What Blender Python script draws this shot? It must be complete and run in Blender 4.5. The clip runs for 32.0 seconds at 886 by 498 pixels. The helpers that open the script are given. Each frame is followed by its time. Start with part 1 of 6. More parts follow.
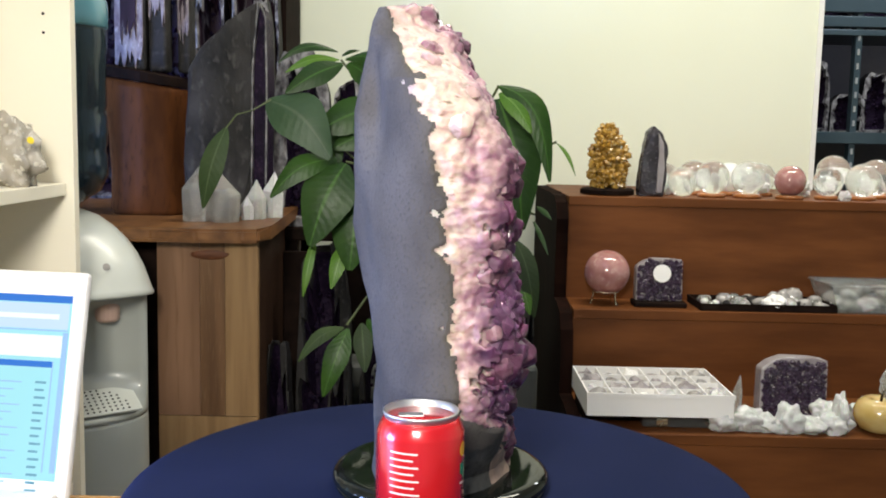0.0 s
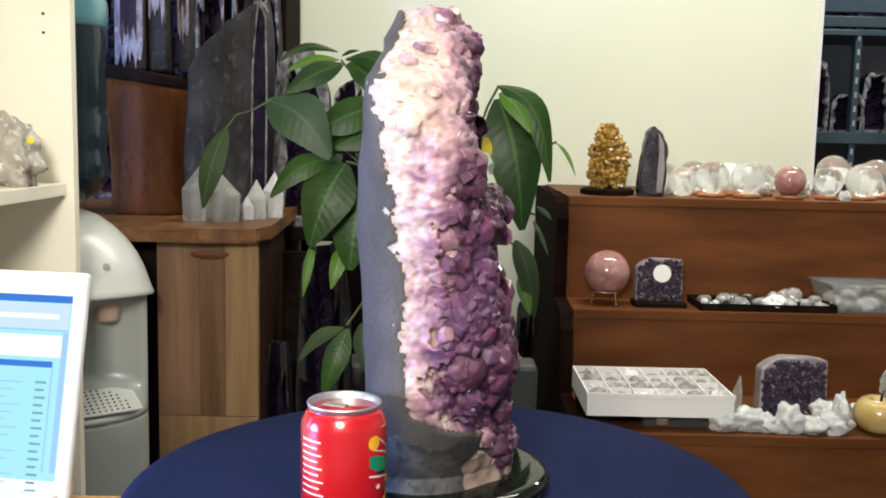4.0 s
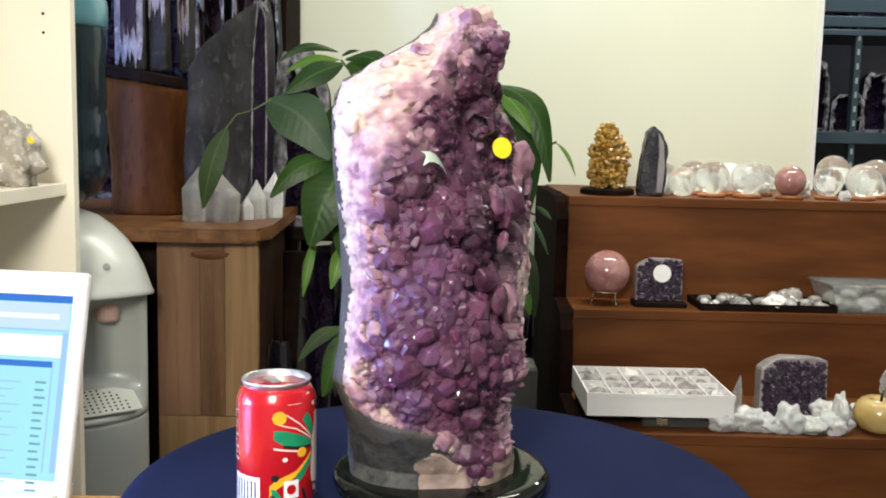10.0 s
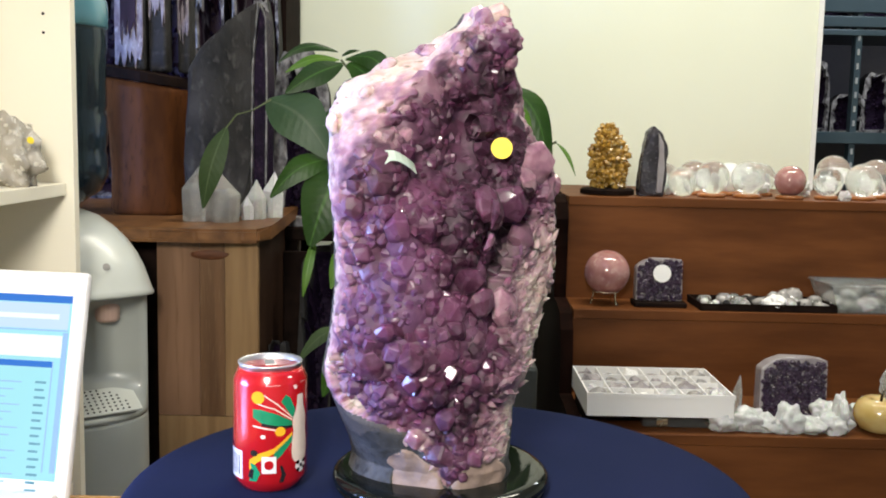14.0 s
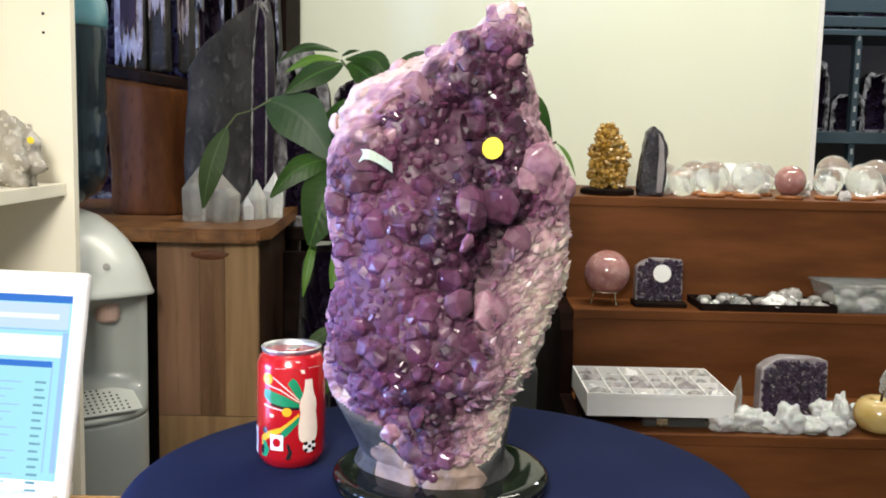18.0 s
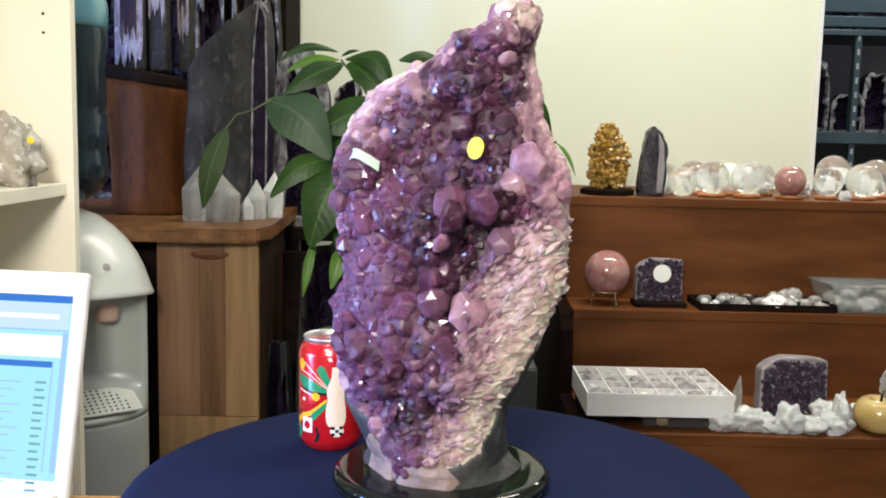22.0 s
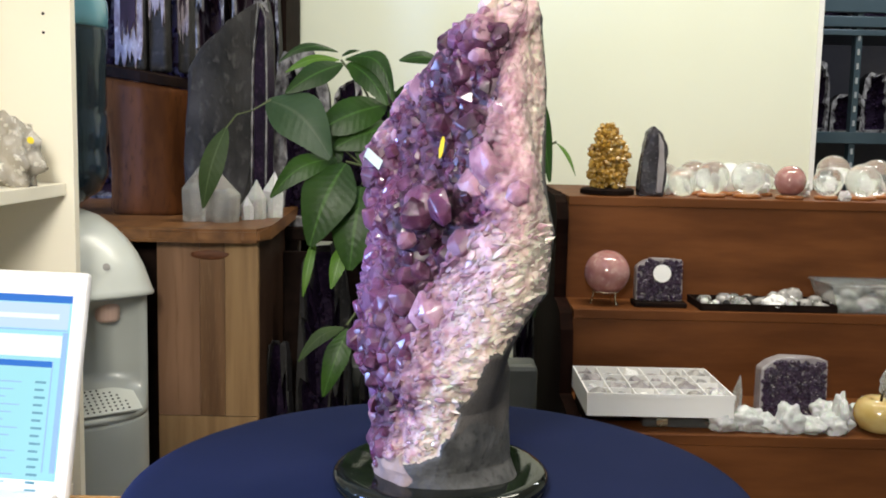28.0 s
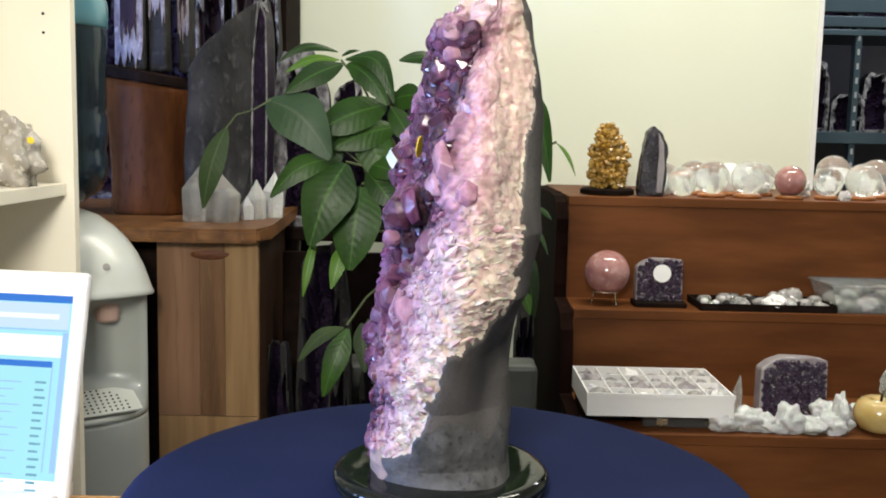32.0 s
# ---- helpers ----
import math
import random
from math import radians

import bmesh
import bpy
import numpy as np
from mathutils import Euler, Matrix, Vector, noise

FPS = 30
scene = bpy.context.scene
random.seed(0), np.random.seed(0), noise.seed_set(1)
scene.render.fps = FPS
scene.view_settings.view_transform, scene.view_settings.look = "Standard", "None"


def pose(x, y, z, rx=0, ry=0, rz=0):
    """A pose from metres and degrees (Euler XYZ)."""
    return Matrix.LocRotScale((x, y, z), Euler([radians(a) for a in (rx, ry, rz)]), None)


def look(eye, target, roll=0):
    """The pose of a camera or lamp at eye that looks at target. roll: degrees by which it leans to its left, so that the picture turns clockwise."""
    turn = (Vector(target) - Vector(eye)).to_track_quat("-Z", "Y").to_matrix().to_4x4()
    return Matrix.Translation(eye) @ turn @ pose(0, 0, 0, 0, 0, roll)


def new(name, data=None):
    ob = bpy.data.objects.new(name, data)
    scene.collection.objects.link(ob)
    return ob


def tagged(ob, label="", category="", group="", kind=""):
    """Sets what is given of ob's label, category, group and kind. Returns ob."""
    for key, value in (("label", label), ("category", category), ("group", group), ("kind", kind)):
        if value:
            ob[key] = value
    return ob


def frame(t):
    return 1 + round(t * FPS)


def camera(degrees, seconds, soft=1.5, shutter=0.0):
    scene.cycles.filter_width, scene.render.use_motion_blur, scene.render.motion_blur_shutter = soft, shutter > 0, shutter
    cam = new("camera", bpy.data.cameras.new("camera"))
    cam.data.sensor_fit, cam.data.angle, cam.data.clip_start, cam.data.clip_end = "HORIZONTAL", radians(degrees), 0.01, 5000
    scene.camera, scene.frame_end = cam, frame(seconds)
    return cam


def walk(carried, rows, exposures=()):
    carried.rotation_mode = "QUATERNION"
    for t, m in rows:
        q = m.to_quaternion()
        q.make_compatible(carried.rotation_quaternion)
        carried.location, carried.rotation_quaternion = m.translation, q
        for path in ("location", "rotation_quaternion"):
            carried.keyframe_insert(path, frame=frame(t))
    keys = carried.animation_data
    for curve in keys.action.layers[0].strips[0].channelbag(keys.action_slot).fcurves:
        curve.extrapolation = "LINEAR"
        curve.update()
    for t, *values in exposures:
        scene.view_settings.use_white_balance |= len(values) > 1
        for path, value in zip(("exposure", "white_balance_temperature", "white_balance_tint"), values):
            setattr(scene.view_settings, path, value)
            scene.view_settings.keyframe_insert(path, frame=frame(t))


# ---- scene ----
# ---- camera: it stands still; the round table turns before it ----
cam = camera(49.23, 32.0, soft=1.9)
EYE = (0.0, 0.0, 1.0705)
VIEW = Matrix.Translation(EYE) @ pose(0, 0, 0, 90 - 6.80, 0, 0) @ pose(0, 0, 0, 0, 0, 1.245)
walk(cam, [(0.0, VIEW), (32.0, VIEW)], exposures=[(0.0, 0.0, 6500, 10), (32.0, 0.0, 6500, 10)])

# ---- light ----
world = bpy.data.worlds.new("world")
scene.world = world
world.use_nodes = True
world.node_tree.nodes["Background"].inputs[0].default_value = (0.75, 0.85, 1.0, 1)
world.node_tree.nodes["Background"].inputs[1].default_value = 0.01


def area(name, eye, target, sx, sy, watts, colour):
    lamp = bpy.data.lights.new(name, "AREA")
    lamp.shape, lamp.size, lamp.size_y = "RECTANGLE", sx, sy
    lamp.energy, lamp.color = watts, colour
    ob = new(name, lamp)
    ob.matrix_world = look(eye, target)
    return ob


WARM, KEY, COOL = (1.0, 0.955, 0.81), (1.0, 0.95, 0.84), (0.30, 0.46, 1.0)
area("ceiling_lamp_front", (-0.1, -0.3, 2.52), (-0.1, -0.3, 0), 1.2, 0.3, 8, WARM)
area("lamp_by_camera", (-0.20, -0.25, 1.54), (0.20, 1.4, 0.92), 0.30, 0.30, 28, KEY)
area("ceiling_lamp_back", (0.66, 1.95, 2.52), (0.66, 1.95, 0), 1.4, 0.25, 33, WARM)
# Unseen lamp, added to brighten the racks in the far room.
area("far_room_fill", (1.75, 3.55, 2.45), (1.75, 3.8, 0), 0.9, 0.25, 18, (0.92, 0.97, 1.0))
area("window_light", (-1.88, 0.42, 0.98), (0.1, 0.85, 0.85), 0.7, 0.6, 76, COOL)

# ---- materials ----


def ramp_between(nt, fac, a, b):
    mix = nt.nodes.new("ShaderNodeMix")
    mix.data_type = "RGBA"
    nt.links.new(fac, mix.inputs[0])
    for socket, c in ((mix.inputs[6], a), (mix.inputs[7], b)):
        if isinstance(c, tuple):
            socket.default_value = (*c, 1)
        else:
            nt.links.new(c, socket)
    return mix.outputs[2]


def stretch(nt, low, high, value):
    m = nt.nodes.new("ShaderNodeMapRange")
    m.inputs[1].default_value, m.inputs[2].default_value = low, high
    nt.links.new(value, m.inputs[0])
    return m.outputs[0]


def surface(name, a, b, rough=0.5, size=10.0, fine=90.0, bump=0.15, metal=0.0, coat=0.0, glass=0.0,
            grain=None, third=None, ior=1.5, subsurface=0.0, rand=None, emit=0.0, depth=0.004, wear=0.12, spec=0.5, island=None):
    """Two tones mixed by a broad and a fine noise, with relief. grain: scale of the pattern along x, y, z."""
    m = bpy.data.materials.new(name)
    m.use_nodes = True
    nt = m.node_tree
    p = nt.nodes["Principled BSDF"]
    co = nt.nodes.new("ShaderNodeTexCoord").outputs["Object"]
    if grain:
        mp = nt.nodes.new("ShaderNodeMapping")
        mp.inputs["Scale"].default_value = grain
        nt.links.new(co, mp.inputs[0])
        co = mp.outputs[0]
    big, small = nt.nodes.new("ShaderNodeTexNoise"), nt.nodes.new("ShaderNodeTexNoise")
    for n, s, d in ((big, size, 3.0), (small, fine, 5.0)):
        n.inputs["Scale"].default_value, n.inputs["Detail"].default_value = s, d
        nt.links.new(co, n.inputs["Vector"])
    colour = ramp_between(nt, stretch(nt, 0.34, 0.66, big.outputs[0]), a, b)
    if third:
        colour = ramp_between(nt, stretch(nt, 0.55, 0.72, small.outputs[0]), colour, third)
    if rand:
        info = nt.nodes.new("ShaderNodeObjectInfo")
        colour = ramp_between(nt, info.outputs["Random"], colour, rand)
    if island:
        geo = nt.nodes.new("ShaderNodeNewGeometry")
        colour = ramp_between(nt, geo.outputs["Random Per Island"], colour, island)
    nt.links.new(colour, p.inputs["Base Color"])
    r = nt.nodes.new("ShaderNodeMapRange")
    r.inputs[3].default_value, r.inputs[4].default_value = max(rough - wear, 0.01), min(rough + wear, 1)
    nt.links.new(small.outputs[0], r.inputs[0])
    nt.links.new(r.outputs[0], p.inputs["Roughness"])
    p.inputs["Metallic"].default_value = metal
    p.inputs["Specular IOR Level"].default_value = spec
    p.inputs["Coat Weight"].default_value = coat
    p.inputs["Coat Roughness"].default_value = 0.08
    p.inputs["Transmission Weight"].default_value = glass
    p.inputs["IOR"].default_value = ior
    if subsurface:
        p.inputs["Subsurface Weight"].default_value = subsurface
        p.inputs["Subsurface Radius"].default_value = (0.02, 0.012, 0.02)
    if emit:
        nt.links.new(colour, p.inputs["Emission Color"])
        p.inputs["Emission Strength"].default_value = emit
    if bump:
        bp = nt.nodes.new("ShaderNodeBump")
        bp.inputs["Strength"].default_value, bp.inputs["Distance"].default_value = bump, depth
        nt.links.new(small.outputs[0], bp.inputs["Height"])
        nt.links.new(bp.outputs[0], p.inputs["Normal"])
    return m


WALL = surface("cream_wall_paint", (0.765, 0.79, 0.655), (0.74, 0.765, 0.625), 0.75, 1.5, 160, 0.05)
WHITE_TRIM = surface("white_trim_paint", (0.82, 0.82, 0.80), (0.76, 0.76, 0.74), 0.5, 4, 90, 0.05)
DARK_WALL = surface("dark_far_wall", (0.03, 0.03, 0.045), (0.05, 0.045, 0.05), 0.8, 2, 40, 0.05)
CEILING = surface("ceiling_paint", (0.78, 0.77, 0.73), (0.74, 0.73, 0.70), 0.85, 3, 60, 0.1)
FLOOR = surface("brown_floor", (0.16, 0.11, 0.07), (0.11, 0.075, 0.05), 0.5, 3, 40, 0.1, grain=(1, 6, 1))
CLOTH = surface("navy_cloth", (0.006, 0.011, 0.042), (0.009, 0.014, 0.050), 0.95, 7, 900, 0.35, depth=0.001, spec=0.1)
RIND = surface("grey_cement_rind", (0.056, 0.050, 0.047), (0.096, 0.087, 0.082), 0.78, 14, 420, 0.5, third=(0.052, 0.047, 0.045), grain=(1, 1, 0.8), depth=0.002, spec=0.2)
CEMENT = surface("dark_grey_cement_foot", (0.026, 0.026, 0.026), (0.070, 0.068, 0.067), 0.7, 45, 160, 0.5, third=(0.014, 0.014, 0.014), depth=0.003)
BEIGE_STONE = surface("beige_stone", (0.29, 0.205, 0.165), (0.18, 0.128, 0.108), 0.7, 40, 250, 0.5, depth=0.002)
STICKER = surface("yellow_sticker_paper", (0.78, 0.58, 0.012), (0.72, 0.52, 0.010), 0.5, 60, 300, 0.03)
TAG_PAPER = surface("pale_tag_paper", (0.72, 0.80, 0.70), (0.66, 0.76, 0.66), 0.35, 60, 300, 0.03)
INK = surface("dark_ink", (0.05, 0.06, 0.05), (0.08, 0.09, 0.08), 0.5, 60, 300, 0.0)
BLACK_GLOSS = surface("black_polished_stone", (0.004, 0.005, 0.004), (0.009, 0.011, 0.009), 0.04, 30, 200, 0.01, spec=0.30, wear=0.02)


def wood(name, a, b, rough, grain, coat=0.0, third=None, fine=60, spec=0.25):
    return surface(name, a, b, rough, 3.0, fine, 0.2, coat=coat, grain=grain, third=third, depth=0.002, spec=spec)


SHELF_WOOD = wood("red_brown_stained_wood", (0.160, 0.055, 0.0155), (0.100, 0.033, 0.0090), 0.5, (1.4, 5, 7), fine=20, spec=0.16)
DARK_WOOD = wood("dark_bark_wood", (0.007, 0.0035, 0.0025), (0.016, 0.006, 0.004), 0.85, (12, 12, 2), spec=0.04)
RED_PINE = wood("reddish_pine_board", (0.235, 0.132, 0.078), (0.155, 0.084, 0.047), 0.38, (9, 9, 0.7), third=(0.16, 0.088, 0.046), fine=12)
PINE = wood("pale_pine_board", (0.275, 0.170, 0.080), (0.20, 0.118, 0.054), 0.5, (22, 22, 1.2), third=(0.27, 0.16, 0.075), fine=24)
SLAB_WOOD = wood("honey_slab_wood", (0.195, 0.088, 0.030), (0.100, 0.042, 0.015), 0.45, (10, 2.5, 12), 0.08)
STUMP_WOOD = wood("polished_stump_wood", (0.108, 0.038, 0.012), (0.050, 0.018, 0.0065), 0.45, (5, 5, 1.6), 0.0, third=(0.046, 0.017, 0.007), spec=0.03, fine=24)
STREAK_PINE = wood("brown_streaked_pine", (0.150, 0.080, 0.039), (0.098, 0.050, 0.024), 0.45, (16, 16, 0.9), third=(0.18, 0.11, 0.058), fine=24)
SIDE_WOOD = wood("brown_side_wood", (0.036, 0.018, 0.011), (0.022, 0.011, 0.007), 0.6, (12, 12, 2), spec=0.08)
KNOT_WOOD = wood("red_brown_knot", (0.13, 0.045, 0.018), (0.07, 0.024, 0.010), 0.4, (10, 10, 30))
DESK_WOOD = wood("tan_desk_wood", (0.46, 0.27, 0.11), (0.38, 0.21, 0.085), 0.4, (2, 14, 14), 0.1)
GREY_ROCK = surface("dark_grey_rock", (0.013, 0.0125, 0.013), (0.042, 0.040, 0.039), 0.75, 9, 70, 0.6, third=(0.056, 0.053, 0.052), depth=0.004, spec=0.15)
SPLIT_ROCK = surface("weathered_grey_rock", (0.018, 0.0175, 0.018), (0.058, 0.055, 0.054), 0.75, 14, 60, 0.8, third=(0.085, 0.080, 0.078), grain=(1, 1, 0.6), depth=0.006, spec=0.15)
BLACK_ROCK = surface("black_rock", (0.004, 0.004, 0.005), (0.012, 0.011, 0.013), 0.6, 14, 80, 0.5, depth=0.004, spec=0.2)



def crystal_face(name, dull, shiny):
    """Violet, lilac and cream quartz, told apart by how far a spot lies from the geode's rim."""
    m = bpy.data.materials.new(name)
    m.use_nodes = True
    nt = m.node_tree
    p = nt.nodes["Principled BSDF"]
    co = nt.nodes.new("ShaderNodeTexCoord").outputs["Object"]
    noises = []
    for scale, detail in ((34, 4), (95, 5), (240, 4)):
        n = nt.nodes.new("ShaderNodeTexNoise")
        n.inputs["Scale"].default_value, n.inputs["Detail"].default_value = scale, detail
        if scale == 240:
            layers = nt.nodes.new("ShaderNodeMapping")
            layers.inputs["Rotation"].default_value = (0.0, 0.3, 0)
            layers.inputs["Scale"].default_value = (0.35, 0.35, 1.0)
            nt.links.new(co, layers.inputs[0])
            nt.links.new(layers.outputs[0], n.inputs["Vector"])
        else:
            nt.links.new(co, n.inputs["Vector"])
        noises.append(n.outputs[0])
    pale, tone = nt.nodes.new("ShaderNodeAttribute"), nt.nodes.new("ShaderNodeAttribute")
    pale.attribute_name, tone.attribute_name = "pale", "tone"
    broad, middle = stretch(nt, 0.34, 0.68, noises[0]), stretch(nt, 0.34, 0.68, noises[1])
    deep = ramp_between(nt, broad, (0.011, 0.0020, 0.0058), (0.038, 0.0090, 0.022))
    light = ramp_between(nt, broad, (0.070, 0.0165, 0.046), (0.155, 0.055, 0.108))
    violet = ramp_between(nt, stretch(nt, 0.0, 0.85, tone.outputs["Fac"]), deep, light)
    # High tone turns bluer: the cool light from the left, put into the colour.
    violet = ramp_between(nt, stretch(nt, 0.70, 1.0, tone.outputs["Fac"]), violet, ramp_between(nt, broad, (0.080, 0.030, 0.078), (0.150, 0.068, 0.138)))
    violet = ramp_between(nt, stretch(nt, 0.50, 0.78, noises[1]), violet, (0.168, 0.078, 0.130))
    lilac = ramp_between(nt, middle, (0.43, 0.260, 0.300), (0.215, 0.105, 0.140))
    cream = ramp_between(nt, middle, ramp_between(nt, broad, (0.72, 0.575, 0.49), (0.57, 0.425, 0.380)), (0.42, 0.300, 0.260))
    cream = ramp_between(nt, stretch(nt, 0.60, 0.74, noises[2]), cream, (0.21, 0.145, 0.11))
    colour = ramp_between(nt, stretch(nt, 0.10, 0.55, pale.outputs["Fac"]), violet, lilac)
    colour = ramp_between(nt, stretch(nt, 0.50, 0.95, pale.outputs["Fac"]), colour, cream)
    nt.links.new(colour, p.inputs["Base Color"])
    r = nt.nodes.new("ShaderNodeMapRange")
    r.inputs[1].default_value, r.inputs[2].default_value = 0.47, 0.58
    r.inputs[3].default_value, r.inputs[4].default_value = dull, shiny
    nt.links.new(noises[0], r.inputs[0])
    nt.links.new(r.outputs[0], p.inputs["Roughness"])
    p.inputs["Specular IOR Level"].default_value = 0.31
    p.inputs["IOR"].default_value = 1.54
    p.inputs["Subsurface Weight"].default_value = 0.85
    p.inputs["Subsurface Radius"].default_value = (1.0, 0.6, 0.9)
    p.inputs["Subsurface Scale"].default_value = 0.012
    bp = nt.nodes.new("ShaderNodeBump")
    bp.inputs["Strength"].default_value, bp.inputs["Distance"].default_value = 0.22, 0.0015
    nt.links.new(noises[2], bp.inputs["Height"])
    nt.links.new(bp.outputs[0], p.inputs["Normal"])
    return m


FACE = crystal_face("amethyst_and_quartz", 0.50, 0.07)
BED = crystal_face("rough_amethyst_bed", 0.62, 0.42)

# ---- mesh helpers ----


def link_mesh(name, bm, material, smooth=False):
    me = bpy.data.meshes.new(name)
    bmesh.ops.recalc_face_normals(bm, faces=bm.faces)
    bm.to_mesh(me)
    bm.free()
    me.materials.append(material)
    if smooth:
        me.polygons.foreach_set("use_smooth", [True] * len(me.polygons))
        me.update()
    return new(name, me)


def part(name, bm, material, parent, label="", smooth=False):
    ob = link_mesh(name, bm, material, smooth)
    ob.parent = parent
    if label:
        tagged(ob, label)
    return ob


def base(name, m, label, category, group="", kind=""):
    ob = new(name)
    ob.empty_display_size = 0.02
    ob.matrix_world = m
    return tagged(ob, label, category, group, kind)


def solo(name, bm, material, m, label, category, group="", kind="", smooth=False):
    ob = link_mesh(name, bm, material, smooth)
    ob.matrix_world = m
    return tagged(ob, label, category, group, kind)


def block(x0, x1, y0, y1, z0, z1, bevel=0.0, bm=None, segments=2):
    bm = bm or bmesh.new()
    made = bmesh.ops.create_cube(bm, size=1.0)["verts"]
    for v in made:
        v.co = Vector(((x0 + x1) / 2 + v.co.x * (x1 - x0), (y0 + y1) / 2 + v.co.y * (y1 - y0), (z0 + z1) / 2 + v.co.z * (z1 - z0)))
    if bevel:
        edges = {e for v in made for e in v.link_edges}
        bmesh.ops.bevel(bm, geom=list(edges), offset=bevel, segments=segments, affect="EDGES", profile=0.5)
    return bm


def lathe(profile, n=48, wobble=None, bm=None, close=True):
    """Turns (radius, z) pairs round the z axis; wobble(angle, z) scales the radius."""
    bm = bm or bmesh.new()
    rings = []
    for r, z in profile:
        ring = []
        for i in range(n):
            a = 2 * math.pi * i / n
            k = wobble(a, z) if wobble else 1
            ring.append(bm.verts.new((r * k * math.cos(a), r * k * math.sin(a), z)))
        rings.append(ring)
    for lo, hi in zip(rings, rings[1:]):
        for i in range(n):
            bm.faces.new((lo[i], lo[(i + 1) % n], hi[(i + 1) % n], hi[i]))
    if close:
        bm.faces.new(list(reversed(rings[0])))
        bm.faces.new(rings[-1])
    return bm


def prism(outline, y0, y1, bm=None, bevel=0.0):
    """Extrudes an outline of (x, z) pairs along y."""
    bm = bm or bmesh.new()
    a = [bm.verts.new((x, y0, z)) for x, z in outline]
    b = [bm.verts.new((x, y1, z)) for x, z in outline]
    n = len(a)
    faces = [bm.faces.new(a), bm.faces.new(list(reversed(b)))]
    for i in range(n):
        faces.append(bm.faces.new((a[i], b[i], b[(i + 1) % n], a[(i + 1) % n])))
    if bevel:
        bmesh.ops.bevel(bm, geom=list(bm.edges), offset=bevel, segments=2, affect="EDGES", profile=0.5)
    return bm


def rough_ball(sx, sy, sz, lump=0.25, freq=3.0, seed=0, cuts=3, bm=None, at=(0, 0, 0), flat=None):
    """A lumpy stone: a displaced icosphere, flattened below z = flat."""
    bm = bm or bmesh.new()
    made = bmesh.ops.create_icosphere(bm, subdivisions=cuts, radius=1.0)["verts"]
    off = Vector((seed * 7.3, seed * 3.1, seed * 5.7))
    for v in made:
        d = v.co.normalized()
        k = 1 + lump * noise.noise(d * freq + off) + 0.4 * lump * noise.noise(d * freq * 2.7 + off)
        p = Vector((d.x * sx * k, d.y * sy * k, d.z * sz * k))
        if flat is not None:
            p.z = max(p.z, flat)
        v.co = p + Vector(at)
    return bm


def tube(points, radius, n=8, bm=None, taper=1.0):
    bm = bm or bmesh.new()
    pts = [Vector(p) for p in points]
    rings = []
    for i, p in enumerate(pts):
        d = (pts[min(i + 1, len(pts) - 1)] - pts[max(i - 1, 0)]).normalized()
        u = d.orthogonal().normalized()
        w = d.cross(u)
        r = radius * (1 + (taper - 1) * i / max(len(pts) - 1, 1))
        rings.append([bm.verts.new(p + r * (math.cos(2 * math.pi * k / n) * u + math.sin(2 * math.pi * k / n) * w)) for k in range(n)])
    for lo, hi in zip(rings, rings[1:]):
        for k in range(n):
            bm.faces.new((lo[k], lo[(k + 1) % n], hi[(k + 1) % n], hi[k]))
    bm.faces.new(list(reversed(rings[0])))
    bm.faces.new(rings[-1])
    return bm


def crystal(r, length, tip, rng, bm=None, m=Matrix.Identity(4)):
    """A six-sided crystal point along z: an uneven prism under an uneven pyramid."""
    bm = bm or bmesh.new()
    rad = [r * rng.uniform(0.82, 1.15) for _ in range(6)]
    lo, hi = [], []
    for i in range(6):
        a = math.pi / 3 * i
        lo.append(bm.verts.new(m @ Vector((rad[i] * 0.9 * math.cos(a), rad[i] * 0.9 * math.sin(a), 0))))
        hi.append(bm.verts.new(m @ Vector((rad[i] * math.cos(a), rad[i] * math.sin(a), length * rng.uniform(0.85, 1.1)))))
    top = bm.verts.new(m @ Vector((rng.uniform(-0.25, 0.25) * r, rng.uniform(-0.25, 0.25) * r, length + tip)))
    for i in range(6):
        j = (i + 1) % 6
        bm.faces.new((lo[i], lo[j], hi[j], hi[i]))
        bm.faces.new((hi[i], hi[j], top))
    return bm


# ---- the room ----


def structure(name, bm, material, label):
    return tagged(link_mesh(name, bm, material), label, kind="structure")


structure("floor", block(-2.0, 3.4, -1.6, 5.2, -0.1, 0.0), FLOOR, "brown wooden shop floor in shade")
structure("ceiling", block(-2.0, 3.4, -1.6, 5.2, 2.6, 2.7), CEILING, "plain off-white painted ceiling")
structure("wall_back", block(-2.0, 1.068, 2.85, 2.95, 0.0, 2.6), WALL, "smooth cream painted partition wall behind the shelves")
structure("trim", block(1.068, 1.082, 2.845, 2.955, 0.0, 2.6), WHITE_TRIM, "narrow white edge strip on the end of the cream wall")
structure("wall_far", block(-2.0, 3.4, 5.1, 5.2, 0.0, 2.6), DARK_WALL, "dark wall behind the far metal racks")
structure("wall_right", block(3.3, 3.4, -1.6, 5.1, 0.0, 2.6), WALL, "plain cream painted side wall")
structure("wall_front", block(-2.0, 3.3, -1.6, -1.5, 0.0, 2.6), WALL, "plain cream painted wall opposite the table")
bm = block(-2.0, -1.9, -1.5, -0.15, 0.0, 2.6)
block(-2.0, -1.9, 0.85, 5.1, 0.0, 2.6, bm=bm)
block(-2.0, -1.9, -0.15, 0.85, 0.0, 0.65, bm=bm)
block(-2.0, -1.9, -0.15, 0.85, 1.65, 2.6, bm=bm)
structure("wall_left", bm, WALL, "plain cream side wall with a window opening")

# ---- the turning table ----
AXIS = Vector((0.0023, 0.8609, 0.75))
SPEED, FACING = 5.78, 16.5


